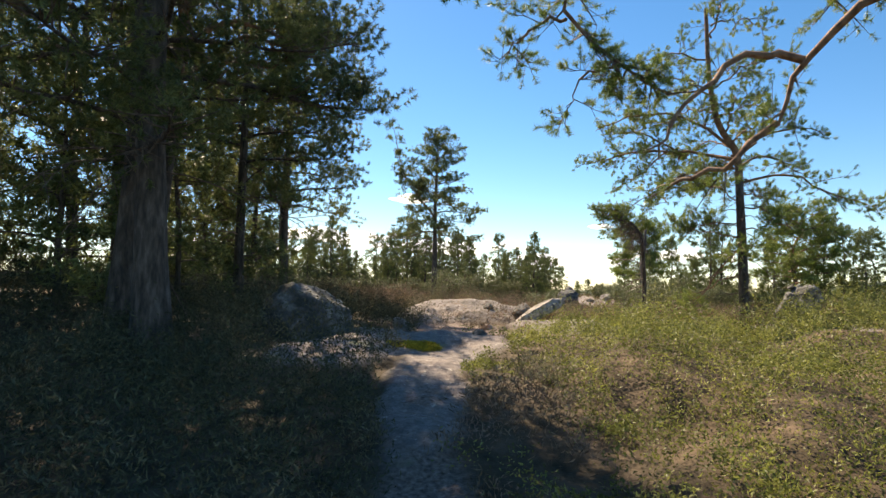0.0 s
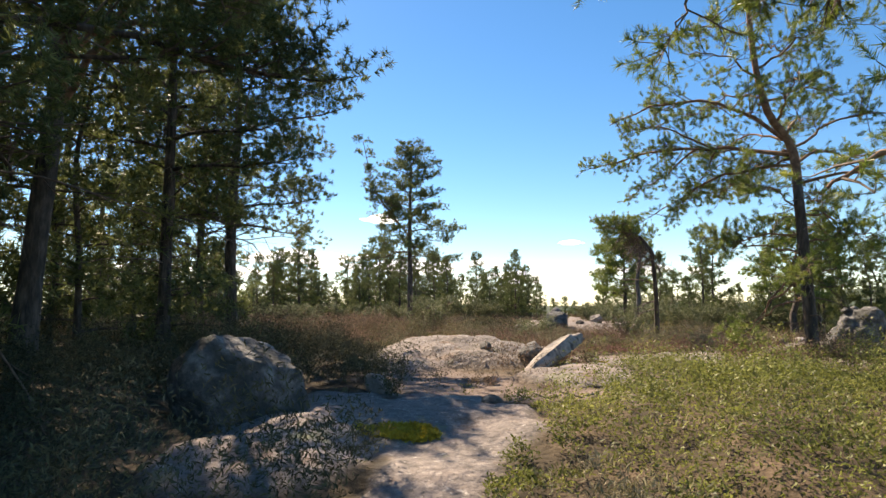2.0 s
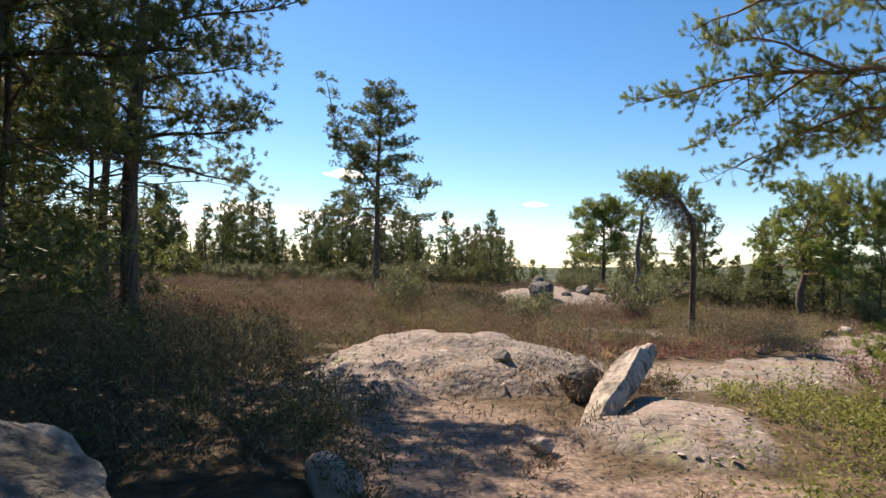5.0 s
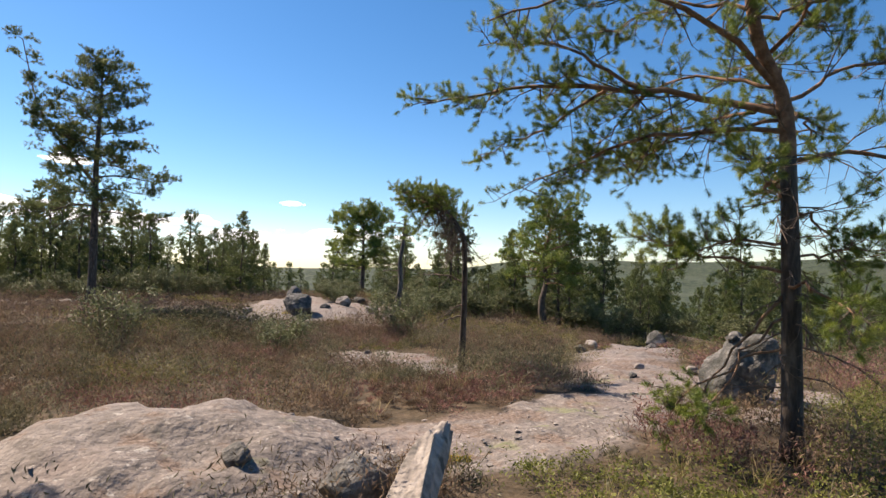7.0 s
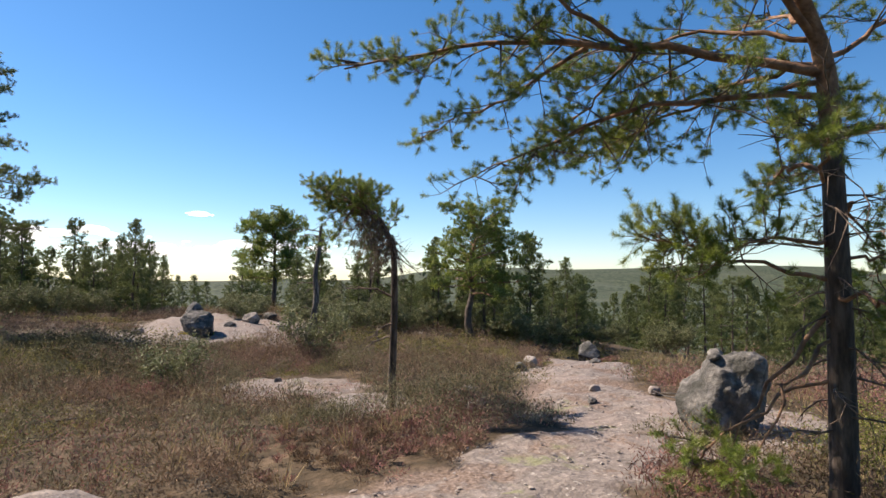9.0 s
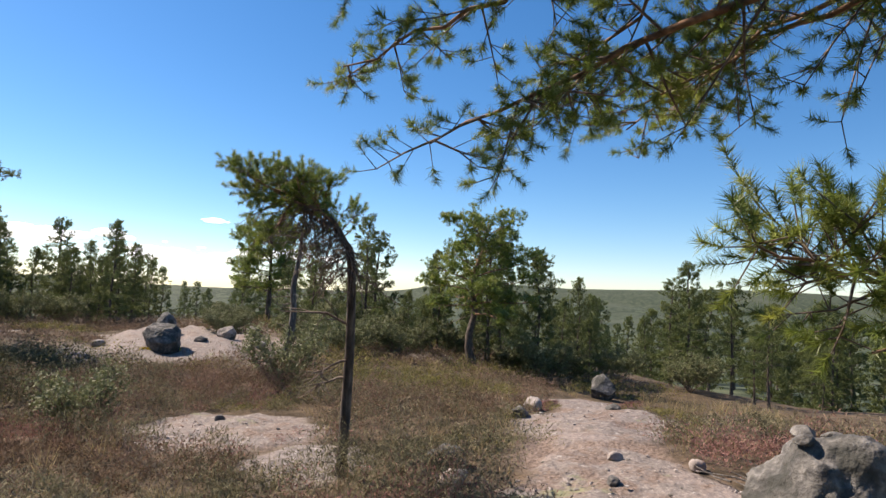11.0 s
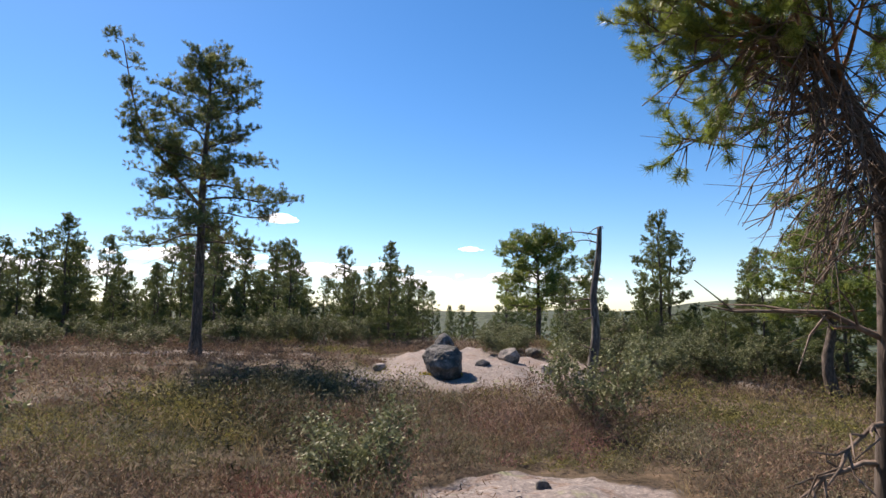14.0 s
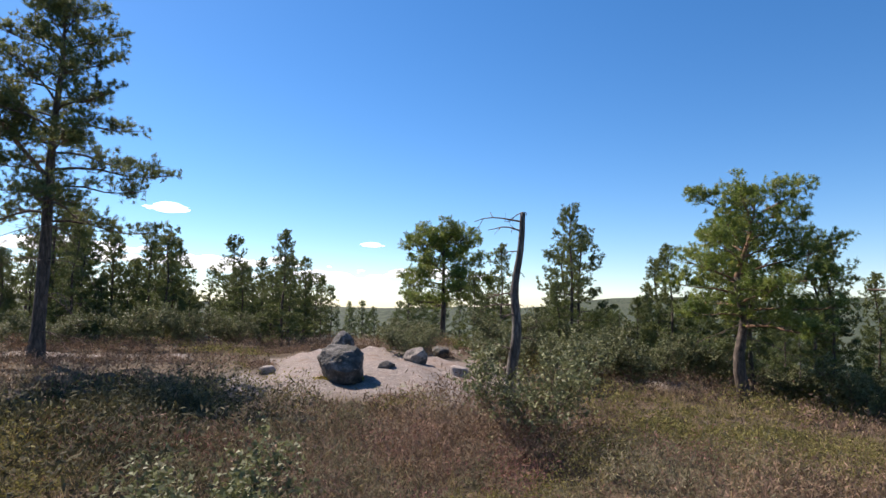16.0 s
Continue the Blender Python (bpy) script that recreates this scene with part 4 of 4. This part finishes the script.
def clumps(name, x, y, label, mat, seed, leaves, size, height, leaf, upright, width, category="heath", cushion=0.0, bare=True):
    """Low plants as one mesh of many sprigs; cushion: how much they gather in rounded mounds."""
    rng = np.random.default_rng(seed)
    n = len(x)
    s = rng.uniform(0.6, 1.2, n) * (1 + 0.85 * fractal(x * 0.7, y * 0.7, 91, 3))
    s = np.clip(s, 0.35, 2.1) * (0.6 + 0.4 * ss(trodden(x, y), 0.2, 0.8))
    k = leaves
    px = np.repeat(x, k) + rng.normal(size=n * k) * np.repeat(s, k) * size
    py = np.repeat(y, k) + rng.normal(size=n * k) * np.repeat(s, k) * size
    hh = np.repeat(s, k) * height
    rr = np.hypot(px - np.repeat(x, k), py - np.repeat(y, k)) / (size * 2.2)
    top = np.clip(1 - rr * rr * 0.7, 0.15, 1)
    if bare:
        off = rock_share(px, py) < 0.45
        px, py, hh, top = px[off], py[off], hh[off], top[off]
    if cushion:
        round_top = np.maximum(mounds(px * 1.55, py * 1.55, 5), 0.75 * mounds(px * 3.4, py * 3.4, 6))
        top = top * (1 - cushion) + cushion * 1.3 * round_top
        thin = (round_top > 0.16) | (rng.uniform(size=len(px)) < 0.25)
        px, py, hh, top = px[thin], py[thin], hh[thin], top[thin]
    pz = H(px, py) - 0.04 + hh * top * rng.uniform(0.1, 1, len(px)) ** 0.5
    p = np.stack([px, py, pz], -1)
    d = rng.normal(size=p.shape) * (1, 1, 0.6) + np.array([0, 0, upright])
    d /= np.linalg.norm(d, axis=1, keepdims=True)
    w = np.cross(d, rng.normal(size=p.shape))
    w /= np.linalg.norm(w, axis=1, keepdims=True) + 1e-9
    L = leaf * rng.uniform(0.6, 1.3, (len(p), 1))
    v = np.stack([p - w * width / 2, p + d * L * 0.5 + w * width / 2, p + d * L], 1).reshape(-1, 3)
    tagged(new(name, mesh_of(name, v, np.arange(len(v)).reshape(-1, 3), mat)), label, category, kind="stuff")


def green(x, y):
    """Where bilberry grows rather than heather."""
    bias = 1.0 * ss(x, 0.3, 1.4) * (1 - ss(y, 8.0, 10.5)) + 0.25 * ss(x, 4, 9) * ss(y, 15, 20) - 0.4 * ss(-x, 0.5, 2)
    return fractal(x * 0.45, y * 0.45, 77, 3) * 0.75 + bias


hr = np.random.default_rng(11)
x, y = scatter(hr, 16500, -9, 10, 0.2, 22)
far = y > 10
g = green(x, y) + hr.normal(size=len(x)) * 0.12 > 0.3
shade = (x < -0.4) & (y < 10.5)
grey = fractal(x * 0.4 + 9, y * 0.55, 83, 3) + 0.35 * ss(-x, -3, 2) + hr.normal(size=len(x)) * 0.15 > 0.12
rosy = fractal(x * 0.5, y * 0.6 + 4, 85, 3) + 0.25 * ss(x, 5, 8) + hr.normal(size=len(x)) * 0.12 > 0.55
k = g & ~shade & (y > 11.5)
clumps("olive_scrub", x[k], y[k], "low olive crowberry scrub on the heath", M_OLIVE, 12, 70, 0.12, 0.28, 0.035, 0.6, 0.014, cushion=0.85)
k = g & ~shade & (y <= 11.5)
clumps("bilberry_scrub", x[k], y[k], "low green bilberry scrub over the ground", M_BILBERRY, 1, 76, 0.12, 0.38, 0.03, 0.5, 0.016, cushion=0.9)
# heather left under the pines: their shade is painted in by the darker colour
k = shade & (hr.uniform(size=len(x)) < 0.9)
clumps("shade_dark_heather", x[k], y[k], "tall heather under the pines with shade painted into its colour", M_SHADEHEATH, 2, 110, 0.15, 0.58, 0.042, 0.8, 0.013, cushion=0.6)
k = ~g & ~shade & ~grey & ~rosy
clumps("heather", x[k], y[k], "brown and purple heather on the heath", M_HEATHER, 3, 66, 0.12, 0.36, 0.055, 1.0, 0.011, cushion=0.85)
k = ~g & ~shade & grey & ~rosy
clumps("grey_heather", x[k], y[k], "grey-green heather with dry sprigs on the heath", M_GREYHEATH, 9, 66, 0.12, 0.38, 0.055, 1.0, 0.011, cushion=0.85)
k = ~g & ~shade & rosy
clumps("rosy_heather", x[k], y[k], "reddish heather in patches on the heath", M_REDHEATH, 10, 60, 0.12, 0.32, 0.05, 1.0, 0.011, cushion=0.8)
x, y = scatter(hr, 300, -6, 4.5, 14.5, 26)
k = fractal(x * 0.5, y * 0.5, 87, 2) > 0.0
clumps("tall_heather", x[k], y[k], "tall grey-brown heather bushes standing over the heath", M_GREYHEATH, 13, 340, 0.2, 0.5, 0.07, 1.3, 0.012)
x, y = scatter(hr, 220, -6, 9, 13.5, 26)
k = fractal(x * 0.6 + 5, y * 0.6, 88, 2) > 0.0
clumps("brown_heather", x[k], y[k], "tall dark brown heather bushes on the heath", M_HEATHER, 14, 340, 0.18, 0.44, 0.065, 1.2, 0.012)
x, y = 3.6 + 0.75 * hr.normal(size=150), 13.6 + 0.6 * hr.normal(size=150)
clumps("red_heather", x, y, "reddish flowering heather round the bent pine", M_REDHEATH, 8, 60, 0.12, 0.34, 0.05, 1.0, 0.012, cushion=0.6)
x, y = scatter(hr, 6500, -14, 18, 21, 38)
g = green(x, y) + hr.normal(size=len(x)) * 0.12 > 0.2
clumps("far_heather", x[~g], y[~g], "brown heather far out on the heath", M_HEATHER, 4, 38, 0.22, 0.34, 0.09, 1.0, 0.022, cushion=0.8)
clumps("far_scrub", x[g], y[g], "olive green scrub far out on the heath", M_OLIVE, 6, 38, 0.22, 0.32, 0.075, 0.7, 0.026, cushion=0.8)
x, y = scatter(hr, 700, -9, 12, 9, 28)
clumps("dry_grass", x, y, "straw-coloured grass between the heather", M_STRAW, 5, 30, 0.1, 0.12, 0.26, 2.2, 0.009)
# dark plants laid where the lone pine's shadow falls, to paint that shadow
x, y = 0.65 * hr.normal(size=90) + 0.9, 0.35 * hr.normal(size=90) + 24.2
x, y = np.append(x, 1.0 + 0.75 * hr.normal(size=170)), np.append(y, 22.6 + 1.1 * hr.normal(size=170))
clumps("shadow_mound", x, y, "low mounded plants coloured dark as the lone pine's shadow", M_SHADEHEATH, 7, 60, 0.22, 0.55, 0.09, 0.6, 0.03)


def bush(name, xy, height, width, label, seed, leaves, leaf):
    tree = thing(name, at(*xy, -0.05), label, "bush")
    rng = np.random.default_rng(seed)
    b = Boughs(seed)
    for i in range(11):
        a = 2.4 * i
        d = np.array([math.cos(a) * width / height * 0.5, math.sin(a) * width / height * 0.5, 1.0])
        L = height * rng.uniform(0.6, 1.0)
        path = [np.zeros(3), d * L * 0.4, d * L * 0.75 + rng.normal(size=3) * 0.05, d * L + rng.normal(size=3) * 0.08]
        b.limb(path, 0.012, 0.34 * height, 17 / height, 3, 0.25, 0, True, 0.8)
    tagged(part("stem_work", mesh_of("stem_work", *join(b.limbs + b.twigs), M_TWIG, True), tree), kind="stuff")
    v, f = needles(b.rng, np.array(b.pos), np.array(b.dirs), leaves, 0.1, leaf, leaf * 0.75, 70)
    part("foliage", mesh_of("foliage", v, f, M_LEAF), tree)
    return tree


bush("willow_bush", (5.71, 21.6), 1.25, 1.8, "grey-green willow bush on the heath", 201, 4, 0.045)
bush("small_bush", (2.15, 18.5), 0.75, 0.9, "small pale-leaved bush in the heather", 203, 3, 0.036)
bush("small_birch", (-0.7, 17.6), 1.0, 1.0, "small half-bare birch with pale leaves", 205, 2, 0.04)


# low grey-green shrubs that fill the wood's edge
shrub = bush("wood_shrub", (9.6, 30.4), 1.3, 2.0, "grey-green deciduous shrub at the wood's edge", 207, 8, 0.05)
ur = np.random.default_rng(23)
EDGE = [(7.6, 33.0), (8.6, 28.5), (9.4, 26.6), (10.3, 28.0), (11.4, 27.0), (11.9, 29.4), (13.0, 29.0), (14.9, 28.2), (16.2, 27.0), (17.2, 25.0), (18.6, 24.2), (8.0, 36.0), (-2.6, 34.4), (-4.2, 33.6), (-5.6, 34.2), (-0.6, 34.8), (0.8, 35.4), (-7.4, 33.8), (2.2, 36.6), (-9.2, 34.4), (19.6, 22.0), (15.4, 24.4), (6.9, 30.9), (10.6, 31.8)]
for x, y in EDGE:
    ob = copy_thing(shrub, Matrix.LocRotScale(at(x, y, -0.05), Euler((0, 0, ur.uniform(0, 6.28))), None))
    ob.scale = (ur.uniform(0.7, 1.2), ur.uniform(0.7, 1.2), ur.uniform(0.55, 1.05))


# moss and twigs on the rock
def moss(x, y, rx, ry, seed):
    rng = np.random.default_rng(seed)
    n = 900
    a, r = rng.uniform(0, 6.28, n), np.sqrt(rng.uniform(0, 1, n))
    px, py = x + rx * r * np.cos(a), y + ry * r * np.sin(a)
    clumps("moss_cushion", px, py, "yellow-green moss cushion on the bare rock", M_MOSS, seed, 5, 0.02, 0.07, 0.035, 0.8, 0.02, "moss", bare=False)


moss(-0.62, 6.5, 0.3, 0.16, 501)
moss(1.9, 11.1, 0.16, 0.08, 503)
moss(4.3, 27.0, 0.5, 0.12, 504)


def brushwood(x, y, n, size, label, seed):
    rng = np.random.default_rng(seed)
    pile = thing("brushwood", at(x, y), label, "dead branch")
    for i in range(n):
        a, L = rng.uniform(0, 6.28), size * rng.uniform(0.4, 1)
        p = np.array([rng.normal() * size * 0.3, rng.normal() * size * 0.3, 0.03 + 0.02 * (i % 3)])
        d = np.array([math.cos(a), math.sin(a), rng.uniform(0, 0.25)])
        part("branch", mesh_of("branch", *tube([p - d * L * 0.5 * (1, 1, 0), p + rng.normal(size=3) * 0.03, p + d * L * 0.5], [0.012, 0.009, 0.004], 5), M_DEAD, True), pile)


brushwood(0.2, 15.4, 14, 0.8, "heap of bleached dead branches at the rock's edge", 601)
brushwood(0.95, 7.6, 5, 0.4, "few pale dead twigs on the path's edge", 602)
brushwood(7.2, 12.9, 6, 0.7, "dry grey twigs beside the boulder", 603)

# ---- clouds ----
def cloud(x, y, z, sx, sz, seed):
    rng = np.random.default_rng(seed)
    bm = bmesh.new()
    for _ in range(22):
        u = rng.uniform(-1, 1)
        r = sz * rng.uniform(0.4, 1.0) * (1.1 - abs(u))
        m = Matrix.LocRotScale((u * sx, rng.uniform(-0.3, 0.3) * sx, rng.uniform(-0.2, 0.4) * sz), None, (r * rng.uniform(1.5, 3.2), r, r * 0.6))
        bmesh.ops.create_icosphere(bm, subdivisions=3, radius=1, matrix=m)
    me = bpy.data.meshes.new("cloud")
    bm.to_mesh(me)
    bm.free()
    me.polygons.foreach_set("use_smooth", np.full(len(me.polygons), True))
    me.materials.append(M_GLOW_CLOUD)
    ob = new("backdrop_cloud", me)
    ob.matrix_world = pose(x, y, z, 0, 0, -math.degrees(math.atan2(x, y)))
    tagged(ob, "self-glowing white cloud low over the horizon", "backdrop", "", "structure")


for az, el, w, hgt, s in ((-6, 8.2, 115, 30, 1), (12, 5.8, 70, 18, 2), (-3, 3.6, 700, 60, 3), (9, 2.6, 500, 45, 4), (-14, 4.5, 500, 50, 5), (18, 3.0, 420, 40, 6), (-22, 3.2, 500, 60, 7)):
    d = 3200
    cloud(d * math.sin(radians(az)), d * math.cos(radians(az)), d * math.tan(radians(el)), w, hgt, s)
